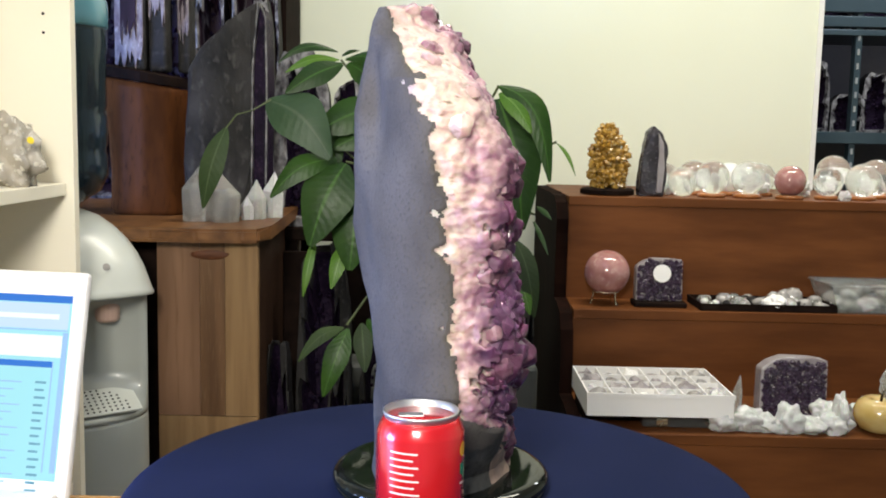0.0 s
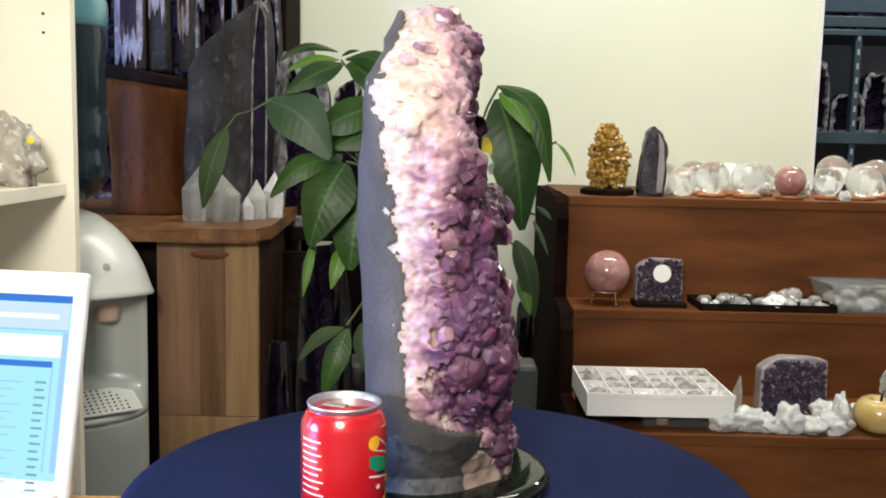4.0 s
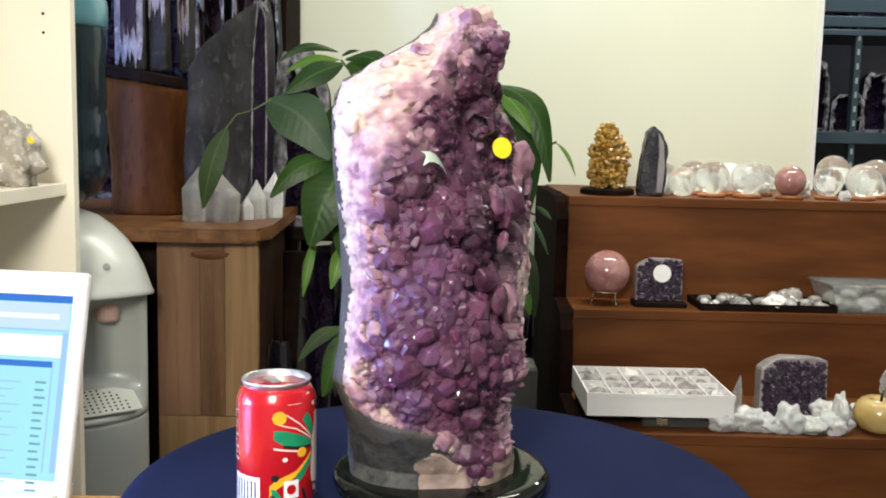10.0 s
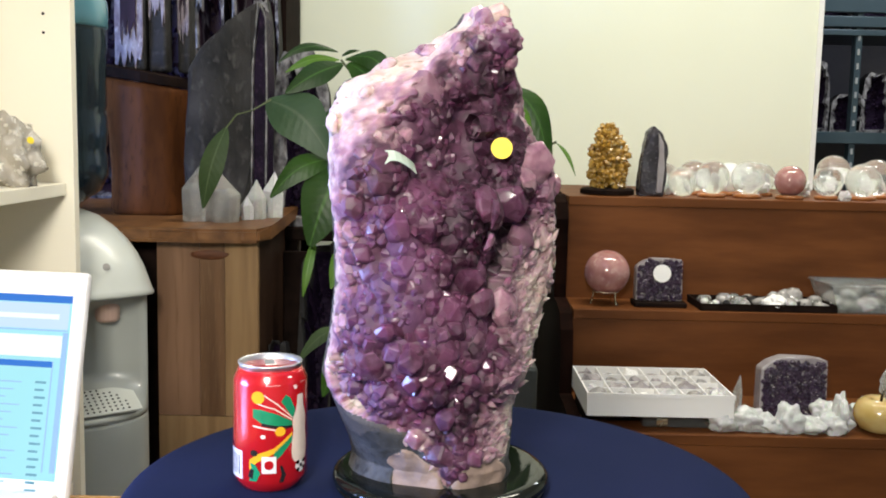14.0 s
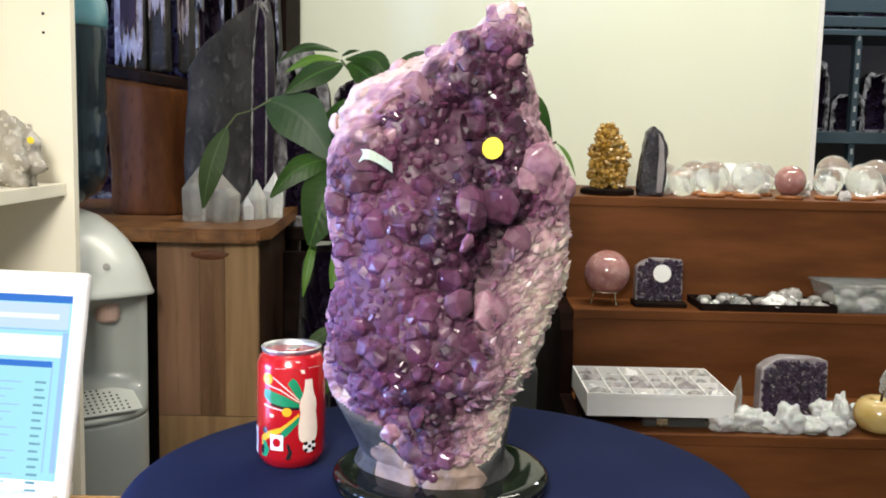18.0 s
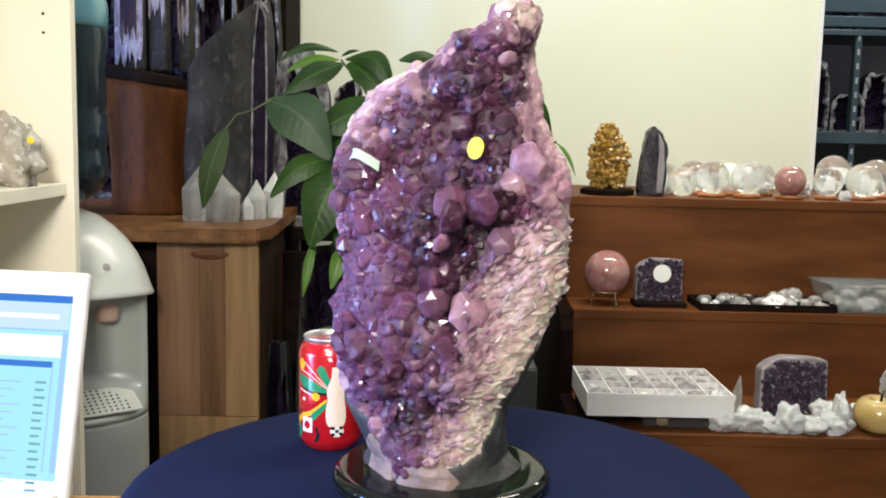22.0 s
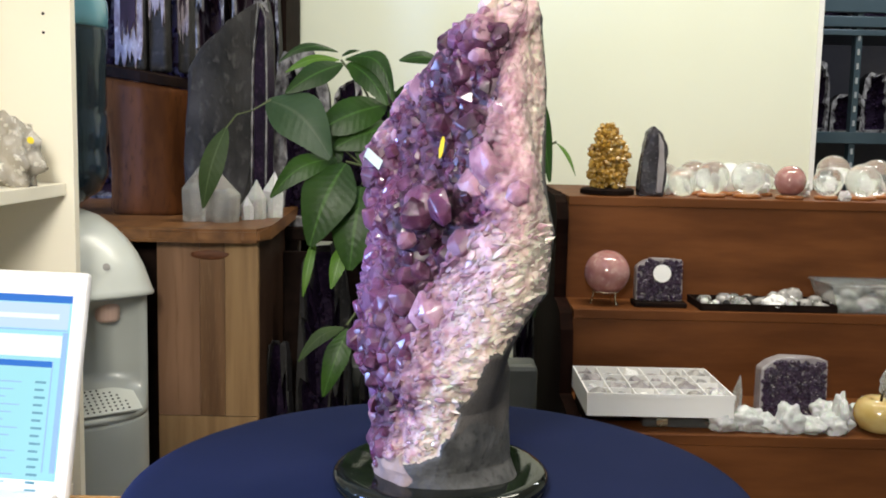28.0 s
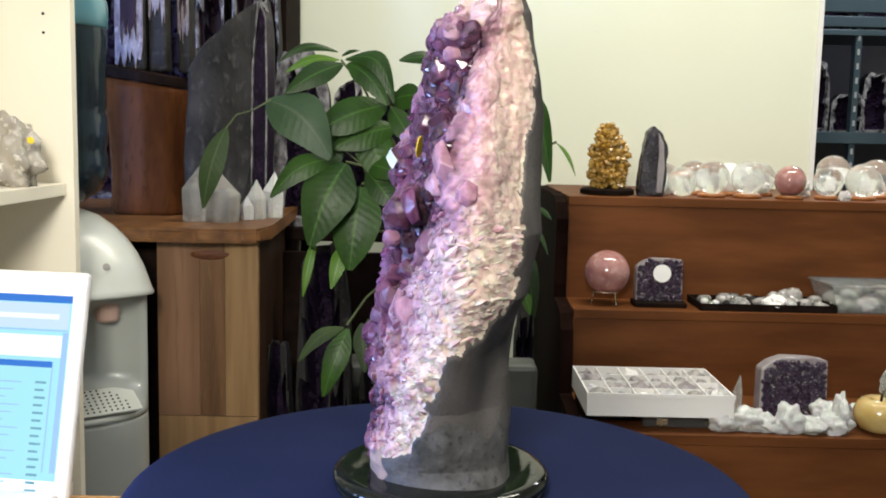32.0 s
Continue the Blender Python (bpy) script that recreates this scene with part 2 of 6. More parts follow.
def skirt(a, z):
    return 1 + (0.018 * math.sin(9 * a) + 0.010 * math.sin(17 * a + 1)) * min(1, max(0, (-0.03 - z) / 0.3))


table = base("round_table", Matrix.Translation(AXIS), "round table under a smooth navy blue tablecloth", "table")
part("tabletop", lathe([(0.279, -0.03), (0.282, -0.027), (0.282, -0.006), (0.279, -0.004)], 72), DESK_WOOD, table, "round wooden board")
part("pedestal", lathe([(0.20, -0.75), (0.20, -0.73), (0.03, -0.70), (0.03, -0.05), (0.12, -0.03)], 32), BLACK_ROCK, table, "dark central foot")
cloth = solo("tablecloth", lathe([(0.02, 0.0), (0.15, 0.0), (0.262, 0.0), (0.276, -0.0008), (0.284, -0.004), (0.288, -0.010), (0.289, -0.03), (0.291, -0.12), (0.294, -0.30), (0.297, -0.50)], 144, skirt, close=False),
             CLOTH, Matrix.Translation(AXIS), "smooth navy blue tablecloth draped over the round table", "tablecloth", smooth=True)
bm2 = bmesh.new()
bm2.from_mesh(cloth.data)
ring = [v for v in bm2.verts if abs(v.co.xy.length - 0.02) < 1e-4]
bm2.faces.new(sorted(ring, key=lambda v: math.atan2(v.co.y, v.co.x)))
bm2.to_mesh(cloth.data)
bm2.free()
# ---- the amethyst geode on its stand ----
# centre line and reach in twelve directions (from the geode's right, by its back) at each height, in millimetres
LOW = [
    (0.018, 0, 10, 66, 68, 58, 53, 60, 77, 83, 78, 71, 73, 75, 69),
    (0.030, 0, 10, 56, 56, 54, 51, 58, 80, 78, 72, 68, 74, 77, 66),
    (0.083, 0, 10, 62, 49, 52, 53, 55, 75, 97, 100, 76, 72, 68, 71),
    (0.110, 0, 10, 77, 54, 52, 50, 56, 77, 109, 106, 82, 75, 77, 82),
    (0.136, 0, 10, 90, 59, 44, 49, 62, 76, 104, 108, 91, 70, 78, 83)]
MIDDLE = [
    (0.188, 0, 10, 108, 96, 70, 63, 63, 80, 98, 97, 77, 64, 71, 72),
    (0.239, 8, 14, 103, 91, 76, 68, 66, 86, 108, 115, 84, 64, 67, 69),
    (0.289, 19, 21, 92, 63, 59, 61, 67, 82, 123, 123, 58, 61, 61, 67),
    (0.339, 32, 29, 48, 40, 44, 50, 60, 60, 134, 119, 46, 52, 41, 41)]
HIGH = [
    (0.364, 40, 33, 31, 28, 32, 42, 50, 54, 129, 106, 60, 48, 37, 32),
    (0.388, 47, 37, 19, 19, 19, 32, 41, 51, 90, 68, 56, 45, 34, 18),
    (0.405, 52, 40, 11, 11, 12, 23, 34, 50, 59, 62, 60, 50, 36, 15),
    (0.420, 57, 43, 7, 7, 8, 12, 27, 38, 40, 36, 37, 39, 17, 8),
    (0.432, 54, 43, 6, 7, 8, 12, 21, 30, 29, 27, 31, 32, 13, 6)]
ROWS = LOW + MIDDLE + HIGH


def section(z):
    hi = next((i for i, r in enumerate(ROWS) if r[0] >= z), len(ROWS) - 1)
    lo = max(hi - 1, 0)
    hi = max(hi, 1)
    a, b = ROWS[lo], ROWS[hi]
    k = min(1, max(0, (z - a[0]) / max(b[0] - a[0], 1e-6)))
    return [(p + (q - p) * k) / 1000 for p, q in zip(a[1:], b[1:])]


def reach(row, angle):
    """Smooth closed curve through the twelve reaches."""
    u = (math.degrees(angle) % 360) / 30
    i, k = int(u) % 12, u - int(u)
    p = [row[2 + (i + j - 1) % 12] for j in range(4)]
    return p[1] + 0.5 * k * (p[2] - p[0] + k * (2 * p[0] - 5 * p[1] + 4 * p[2] - p[3] + k * (3 * (p[1] - p[2]) + p[3] - p[0])))


def on_geode(angle, z, out=0.0):
    row = section(z)
    r = reach(row, angle) + out
    return Vector((row[0] + r * math.cos(angle), row[1] + r * math.sin(angle), z))


def along(z, stops):
    zs = [s[0] for s in stops]
    return float(np.interp(z, zs, [s[1] for s in stops]))


# where the crystals begin and end round the geode, and where the violet ones do (degrees, by height)
EDGE_L = [(0.018, 261), (0.03, 254), (0.05, 244), (0.066, 232), (0.078, 206), (0.09, 188), (0.12, 185), (0.19, 183), (0.25, 182), (0.29, 181), (0.34, 178), (0.39, 176), (0.42, 170), (0.44, 150)]
EDGE_R = [(0.018, 262), (0.03, 284), (0.047, 328), (0.083, 340), (0.136, 357), (0.157, 374), (0.188, 388), (0.239, 391), (0.289, 402), (0.32, 415), (0.34, 430), (0.388, 450), (0.44, 460)]
VIOLET_L = [(0.02, 258), (0.05, 246), (0.066, 235), (0.080, 211), (0.10, 198), (0.25, 203), (0.289, 206), (0.315, 212), (0.339, 216), (0.37, 222), (0.39, 228), (0.42, 226), (0.44, 205)]
VIOLET_R = [(0.02, 268), (0.083, 294), (0.136, 307), (0.19, 316), (0.22, 325), (0.245, 340), (0.289, 340), (0.339, 331), (0.388, 318), (0.44, 325)]


def dip(p):
    """Uneven hollows between the ridges of crystals."""
    deg = math.degrees(math.atan2(p.y - 0.02, p.x - 0.01)) % 360
    channel = 0.018 * math.exp(-(((deg - 298) / 22) ** 2) - ((p.z - 0.235) / 0.075) ** 2)
    channel += 0.012 * math.exp(-(((deg - 278) / 27) ** 2) - ((p.z - 0.309) / 0.020) ** 2)
    return channel + 0.007 * max(0.0, noise.noise(p * 17 + Vector((2, 7, 1)))) + 0.004 * max(0.0, noise.noise(p * 40))


geode = base("amethyst_geode", Matrix.Translation(AXIS), "tall violet amethyst geode with pale quartz rim and grey cement back", "geode")
COLS, LEVELS = 480, 380
Z0, Z1 = 0.018, 0.432
angles = np.arange(COLS) * 2 * math.pi / COLS
degs = np.degrees(angles)
heights = Z0 + (Z1 - Z0) * np.arange(LEVELS + 1) / LEVELS
skin = np.zeros((LEVELS + 1, COLS, 3))
kinds = np.zeros((LEVELS + 1, COLS), int)
paleness = np.ones((LEVELS + 1, COLS))
for j, z in enumerate(heights):
    row = section(z)
    l, r, vl, vr = along(z, EDGE_L), along(z, EDGE_R), along(z, VIOLET_L), along(z, VIOLET_R)
    for i in range(COLS):
        a, deg = angles[i], degs[i]
        k = reach(row, a)
        skin[j, i] = row[0] + k * math.cos(a), row[1] + k * math.sin(a), z
        w = 7 * noise.noise(Vector((deg * 0.08, z * 60, 3.0))) + 4 * noise.noise(Vector((deg * 0.3, z * 160, 9.0)))
        d = deg + 360 if deg + 360 <= r + w else deg
        violet = vl + 1.5 * w <= d <= vr + 1.5 * w
        if not violet and z < 0.046 + 0.012 * noise.noise(Vector((deg * 0.05, 2, 1))) and 222 + 22 * noise.noise(Vector((2, z * 70, 5))) < deg < 304 + 16 * noise.noise(Vector((5, z * 60, 1))):
            kinds[j, i] = 3
        elif l + w <= d <= r + w:
            kinds[j, i] = 2 if violet else 1
            left = 0.36 - (d - vl + 2.2 * w) / (24 if d > vl else 34)
            right = 0.22 + (d - vr - 2.5 * w) / 46 if d < vr + 12 else 0.48 + (d - vr - 12 - 2.5 * w) / max(34, 1.0 * (r - vr))
            rim = 0.62 * (z - 0.398 + 0.010 * noise.noise(Vector((deg * 0.06, z * 40, 6.0)))) / 0.024
            paleness[j, i] = min(1, max(0, left, right, rim))
        elif z < 0.066 + 0.018 * noise.noise(Vector((math.cos(a) * 2.5, math.sin(a) * 2.5, 7))) + 0.006 * noise.noise(Vector((deg * 0.2, z * 90, 7))):
            kinds[j, i] = 4


def outward(grid):
    across = np.roll(grid, -1, axis=1) - np.roll(grid, 1, axis=1)
    upward = np.gradient(grid, axis=0)
    n = np.cross(across, upward)
    return n / (np.linalg.norm(n, axis=2)[:, :, None] + 1e-12)


def soften(values, times):
    for _ in range(times):
        values = (values + np.roll(values, 1, 1) + np.roll(values, -1, 1) + np.vstack([values[1:], values[-1:]]) + np.vstack([values[:1], values[:-1]])) / 5
    return values


normals = outward(skin)
rng = random.Random(5)
mound = np.zeros((LEVELS + 1, COLS))
tone = np.full((LEVELS + 1, COLS), 0.25)
violet_spots, crust_spots = np.argwhere(kinds == 2), np.argwhere(kinds == 1)


def spread(spots, gap, tries, among=()):
    """Places picked evenly by area from the skin, no two nearer than gap() allows."""
    taken = list(among)
    where = np.zeros((4000, 3))
    sizes = np.zeros(4000)
    for k, (p, s) in enumerate(taken):
        where[k], sizes[k] = p, s
    n, made = len(taken), []
    for _ in range(tries):
        j, i = spots[rng.randrange(len(spots))]
        ring_width = np.linalg.norm(skin[j, (i + 1) % COLS] - skin[j, i])
        if rng.random() > ring_width / 0.0018:
            continue
        s, close = gap()
        p = skin[j, i]
        if n and np.any(np.linalg.norm(where[:n] - p, axis=1) < close * (sizes[:n] + s)):
            continue
        where[n], sizes[n] = p, s
        n += 1
        made.append((int(j), int(i), s))
    return made


def swellings(spots, radius, tries, height):
    """Round clusters under the crystals, grown against each other."""
    for j, i, r in spread(spots, lambda: (rng.uniform(*radius), 0.62), tries):
        d = np.linalg.norm(skin - skin[j, i], axis=2)
        value = np.sqrt(np.maximum(1 - (d / (r * 1.15)) ** 2, 0)) * r * height
        won = value > mound
        mound[won] = value[won]
        tone[won] = rng.random()


swellings(violet_spots, (0.013, 0.034), 2200, 0.62)
swellings(crust_spots, (0.008, 0.020), 1200, 0.20)
tone = soften(tone, 10)
# the colour is deepest along the heart of the geode and lighter towards both rims; part of that stands in for the
# hollow's shade
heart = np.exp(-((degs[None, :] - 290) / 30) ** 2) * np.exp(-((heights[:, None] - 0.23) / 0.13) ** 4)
# Low on the left the tone is lightened to mimic the cool light there.
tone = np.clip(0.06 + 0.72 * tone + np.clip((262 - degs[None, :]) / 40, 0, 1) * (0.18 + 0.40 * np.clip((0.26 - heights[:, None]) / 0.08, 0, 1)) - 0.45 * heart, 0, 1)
offset = np.zeros((LEVELS + 1, COLS))
for j in range(LEVELS + 1):
    for i in range(COLS):
        p = Vector(skin[j, i])
        kind = kinds[j, i]
        if kind in (0, 3, 4):
            out = 0.0006 * noise.noise(p * 30) + (0.0035 * noise.noise(p * 70) if kind == 3 else 0) + (0.0008 * noise.noise(p * 60) if kind == 4 else 0)
        elif kind == 1:
            slanting = Vector((p.x * 80, p.y * 80, (p.z - 0.35 * p.x) * 110))
            out = 0.45 * mound[j, i] - 0.003 - dip(p) * 0.3 + 0.0019 * noise.noise(slanting) + 0.0014 * noise.noise(slanting * 2.4) + 0.0006 * noise.noise(p * 380)
        else:
            out = mound[j, i] - 0.0136 - 1.4 * dip(p) + 0.0010 * noise.noise(p * 160)
        offset[j, i] = out

# where rind, crust and cement meet, one runs softly into the other
rock = (kinds == 0) | (kinds >= 3)
seam = np.clip(soften(np.where(rock, 1.0, 0.0), 4), 0, 1)
seam = np.clip(4 * seam * (1 - seam), 0, 1)
offset = offset * (1 - seam) + soften(offset, 10) * seam
bed = skin + offset[:, :, None] * normals
verts = np.vstack([bed.reshape(-1, 3), [[0.0, 0.01, Z0], [0.050, 0.038, Z1 + 0.005]]])
quads = [[], [], [], [], []]
for j in range(LEVELS):
    for i in range(COLS):
        i2 = (i + 1) % COLS
        quads[kinds[j, i]].append((j * COLS + i, j * COLS + i2, (j + 1) * COLS + i2, (j + 1) * COLS + i))
n0 = len(verts)
pale_flat, tone_flat = np.append(paleness.reshape(-1), [1.0, 0.3]), np.append(tone.reshape(-1), [0.2, 0.2])
for i in range(COLS):
    quads[0].append((i, n0 - 2, (i + 1) % COLS))
    quads[1].append((LEVELS * COLS + i, LEVELS * COLS + (i + 1) % COLS, n0 - 1))
for name, faces, material, label in (("rind", quads[0], RIND, "smooth grey cement-coated back"), ("quartz_crust", quads[1], BED, "pale pinkish quartz rim"),
                                     ("crystal_bed", quads[2], BED, "violet crystals grown together"), ("broken_foot", quads[3], BEIGE_STONE, "beige broken stone at the foot"), ("cement_foot", quads[4], CEMENT, "dark mottled cement at the foot")):
    used = sorted({k for f in faces for k in f})
    index = {k: i for i, k in enumerate(used)}
    me = bpy.data.meshes.new(name)
    me.from_pydata([tuple(verts[k]) for k in used], [], [[index[k] for k in f] for f in faces])
    me.materials.append(material)
    me.polygons.foreach_set("use_smooth", [name != "broken_foot"] * len(me.polygons))
    if material == BED:
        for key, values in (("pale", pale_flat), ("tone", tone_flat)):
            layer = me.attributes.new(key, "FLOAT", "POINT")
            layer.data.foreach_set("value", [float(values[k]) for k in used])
    ob = new(name, me)
    ob.parent = geode
    tagged(ob, label)

# ---- the crystals: six-sided points that jut from the bed, large ones singly, small ones as a mass ----
lean = outward(skin + soften(offset, 6)[:, :, None] * normals)


def six_sided(r, body, tip):
    """Corners of an uneven six-sided point along z: three broad end faces, three narrow ones."""
    squash, turn = rng.uniform(0.78, 1.0), rng.uniform(0, 6.28)
    lo, hi = [], []
    for k in range(6):
        a = math.pi / 3 * k + rng.uniform(-0.12, 0.12)
        q = r * rng.uniform(0.86, 1.12)
        x, y = q * math.cos(a), q * math.sin(a) * squash
        x, y = x * math.cos(turn) - y * math.sin(turn), x * math.sin(turn) + y * math.cos(turn)
        lo.append((x * 0.92, y * 0.92, -body))
        hi.append((x, y, (0.20 if k % 2 else -0.12) * tip + rng.uniform(-0.1, 0.1) * tip))
    return lo + hi + [(rng.uniform(-0.22, 0.22) * r, rng.uniform(-0.22, 0.22) * r, tip)]


SIDES = [(k, (k + 1) % 6, 6 + (k + 1) % 6, 6 + k) for k in range(6)] + [(6 + k, 6 + (k + 1) % 6, 12) for k in range(6)]


def direction(j, i, tilt, pull=(0, 0, 0)):
    d = Vector(lean[j, i]) + Vector([rng.gauss(0, tilt) for _ in range(3)]) + Vector(pull)
    return d.normalized()


def crystal_object(place, axis, r, body, tip, pale, shade, cut):
    bm = bmesh.new()
    q = axis.to_track_quat("Z", "Y").to_matrix()
    made = [bm.verts.new(place + q @ Vector(c)) for c in six_sided(r, body, tip)]
    for f in SIDES:
        bm.faces.new([made[k] for k in f])
    bmesh.ops.bevel(bm, geom=[e for e in bm.edges if not (e.verts[0] in made[:6] and e.verts[1] in made[:6])], offset=cut * r, segments=1, affect="EDGES")
    bmesh.ops.recalc_face_normals(bm, faces=bm.faces)
    me = bpy.data.meshes.new("crystal")
    bm.to_mesh(me)
    bm.free()
    me.materials.append(FACE)
    for key, value in (("pale", pale), ("tone", shade)):
        me.attributes.new(key, "FLOAT", "POINT").data.foreach_set("value", [value] * len(me.vertices))
    ob = new("crystal", me)
    ob.parent = geode
    return ob


def knob_object(place, axis, r, pale, shade):
    """One large blunt crystal: an uneven many-faced lump, broader than it juts."""
    bm = bmesh.new()
    q = axis.to_track_quat("Z", "Y").to_matrix()
    for tilt, count in ((0.0, 1), (0.6, 4), (1.15, 6), (1.75, 6)):
        start = rng.uniform(0, 6)
        for k in range(count):
            a, e = start + 2 * math.pi * (k + rng.uniform(-0.18, 0.18)) / count, tilt + rng.uniform(-0.12, 0.12)
            d = Vector((math.sin(e) * math.cos(a), math.sin(e) * math.sin(a), 0.62 * math.cos(e))) * r * rng.uniform(0.88, 1.08)
            bm.verts.new(place + q @ d)
    bmesh.ops.convex_hull(bm, input=bm.verts[:])
    bmesh.ops.bevel(bm, geom=bm.edges[:], offset=0.04 * r, segments=1, affect="EDGES")
    bmesh.ops.recalc_face_normals(bm, faces=bm.faces)
    me = bpy.data.meshes.new("crystal")
    bm.to_mesh(me)
    bm.free()
    me.materials.append(FACE)
    for key, value in (("pale", pale), ("tone", shade)):
        me.attributes.new(key, "FLOAT", "POINT").data.foreach_set("value", [value] * len(me.vertices))
    ob = new("crystal", me)
    ob.parent = geode
    return ob


def nearest(deg, z):
    return int(round((z - Z0) / (Z1 - Z0) * LEVELS)), int(round((deg % 360) / 360 * COLS)) % COLS


# the largest knobs: angle, height, radius, how far they jut, how pale, how light
KNOBS = [
    (335, 0.346, 0.013, 0.004, 0.45, 0.80), (347, 0.374, 0.010, 0.003, 0.60, 0.80), (291, 0.382, 0.010, 0.003, 0.40, 0.60), (190, 0.382, 0.010, 0.004, 0.70, 0.80), (201, 0.356, 0.009, 0.003, 0.80, 0.80),
    (195, 0.396, 0.008, 0.003, 0.40, 0.50), (211, 0.260, 0.012, 0.004, 0.12, 0.80), (206, 0.288, 0.011, 0.004, 0.15, 0.70), (332, 0.290, 0.023, 0.004, 0.40, 0.90), (226, 0.354, 0.022, 0.003, 0.30, 0.80),
    (288, 0.262, 0.018, 0.003, 0.12, 0.80), (290, 0.228, 0.010, 0.002, 0.25, 0.90), (318, 0.172, 0.022, 0.002, 0.42, 0.90), (224, 0.326, 0.012, 0.002, 0.10, 0.60), (232, 0.254, 0.018, 0.002, 0.08, 0.60),
    (284, 0.408, 0.012, 0.003, 0.45, 0.70), (252, 0.414, 0.017, 0.002, 0.55, 0.80), (331, 0.234, 0.015, 0.003, 0.20, 0.60), (226, 0.164, 0.024, 0.003, 0.06, 0.90), (215, 0.122, 0.019, 0.002, 0.06, 0.80),
    (257, 0.080, 0.011, 0.003, 0.05, 0.70), (261, 0.030, 0.011, 0.002, 0.05, 0.50), (240, 0.090, 0.011, 0.002, 0.05, 0.70), (276, 0.110, 0.010, 0.002, 0.10, 0.80), (216, 0.038, 0.009, 0.000, 0.05, 0.50),
    (236, 0.176, 0.021, 0.003, 0.05, 0.90), (279, 0.150, 0.010, 0.002, 0.10, 0.80), (227, 0.154, 0.011, 0.005, 0.03, 0.90), (238, 0.192, 0.013, 0.004, 0.04, 0.90), (306, 0.258, 0.019, 0.003, 0.05, 0.60),
    (331, 0.284, 0.015, 0.002, 0.42, 0.70), (191, 0.326, 0.012, 0.005, 0.90, 0.90), (356, 0.274, 0.011, 0.004, 0.50, 0.80), (281, 0.138, 0.009, 0.004, 0.02, 0.20), (290, 0.176, 0.015, 0.003, 0.15, 0.60),
    (283, 0.146, 0.012, 0.002, 0.15, 0.60), (200, 0.396, 0.011, 0.003, 0.60, 0.70), (231, 0.376, 0.015, 0.002, 0.25, 0.70), (211, 0.322, 0.009, 0.003, 0.15, 0.50), (297, 0.252, 0.017, 0.002, 0.05, 0.30),
    (234, 0.158, 0.017, 0.002, 0.08, 0.40), (209, 0.130, 0.010, 0.002, 0.20, 0.60)]
placed = []
for deg, z, r, jut, pale, shade in KNOBS:
    j, i = nearest(deg, z)
    axis = direction(j, i, 0.12)
    placed.append((skin[j, i], r * 0.9))
    knob_object(Vector(skin[j, i]) + axis * (jut - 0.68 * r), axis, r, pale, 0.85 * shade)
for j, i, r in spread(violet_spots, lambda: (rng.choice((0.0065, 0.0085, 0.011, 0.014)) * rng.uniform(0.88, 1.12), 0.66), 6000, placed)[:285 - len(placed)]:
    placed.append((skin[j, i], r))
    axis = direction(j, i, 0.24)
    tip = r * rng.uniform(0.42, 0.75)
    pale = max(0.0, min(1.0, paleness[j, i] * rng.uniform(0.6, 1.25)))
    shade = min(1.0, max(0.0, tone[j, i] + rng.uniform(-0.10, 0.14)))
    crystal_object(Vector(bed[j, i]) + axis * r * rng.uniform(-0.22, 0.14), axis, r, 1.3 * r, tip, pale, shade, rng.uniform(0.05, 0.12))


def crystal_mass(name, label, rows):
    """Many small points in one mesh: place, axis, radius, body, tip, pale, shade."""
    where, faces, pale_of, shade_of = [], [], [], []
    for place, axis, r, body, tip, pale, shade in rows:
        n = len(where)
        q = axis.to_track_quat("Z", "Y").to_matrix()
        where += [tuple(place + q @ Vector(c)) for c in six_sided(r, body, tip)]
        faces += [tuple(n + k for k in f) for f in SIDES]
        pale_of += [pale] * 13
        shade_of += [shade] * 13
    me = bpy.data.meshes.new(name)
    me.from_pydata(where, [], faces)
    me.materials.append(FACE)
    for key, values in (("pale", pale_of), ("tone", shade_of)):
        me.attributes.new(key, "FLOAT", "POINT").data.foreach_set("value", values)
    ob = new(name, me)
    ob.parent = geode
    tagged(ob, label, kind="stuff")


rows = []
for j, i, r in spread(violet_spots, lambda: (rng.uniform(0.0032, 0.0070), 0.72), 8000):
    axis = direction(j, i, 0.28)
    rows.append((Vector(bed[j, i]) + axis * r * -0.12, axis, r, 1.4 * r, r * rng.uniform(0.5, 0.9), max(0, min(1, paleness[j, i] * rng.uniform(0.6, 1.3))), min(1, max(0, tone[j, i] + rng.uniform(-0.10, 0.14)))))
crystal_mass("crystal_mass", "small violet points between the larger crystals", rows)
rows = []
for j, i, r in spread(crust_spots, lambda: (rng.choice((0.0009, 0.0013, 0.0018, 0.0026, 0.0036)) * rng.uniform(0.8, 1.2), 0.72), 14000):
    deg, z = degs[i] + (360 if degs[i] < 150 else 0), heights[j]
    if seam[j, i] > 0.5 or not (deg > 285 and z < 0.262):
        continue
    a = math.radians(deg)
    axis = direction(j, i, 0.45, (-1.5 * math.sin(a), 1.5 * math.cos(a), 0.65))
    rows.append((Vector(bed[j, i]) + Vector(lean[j, i]) * r * rng.uniform(-1.1, 0.0), axis, r, 2.0 * r, r * rng.uniform(0.8, 3.0), max(0, min(1, paleness[j, i] * rng.uniform(0.65, 1.15))), rng.random()))
crystal_mass("quartz_mass", "pale pinkish quartz points along the rim", rows)


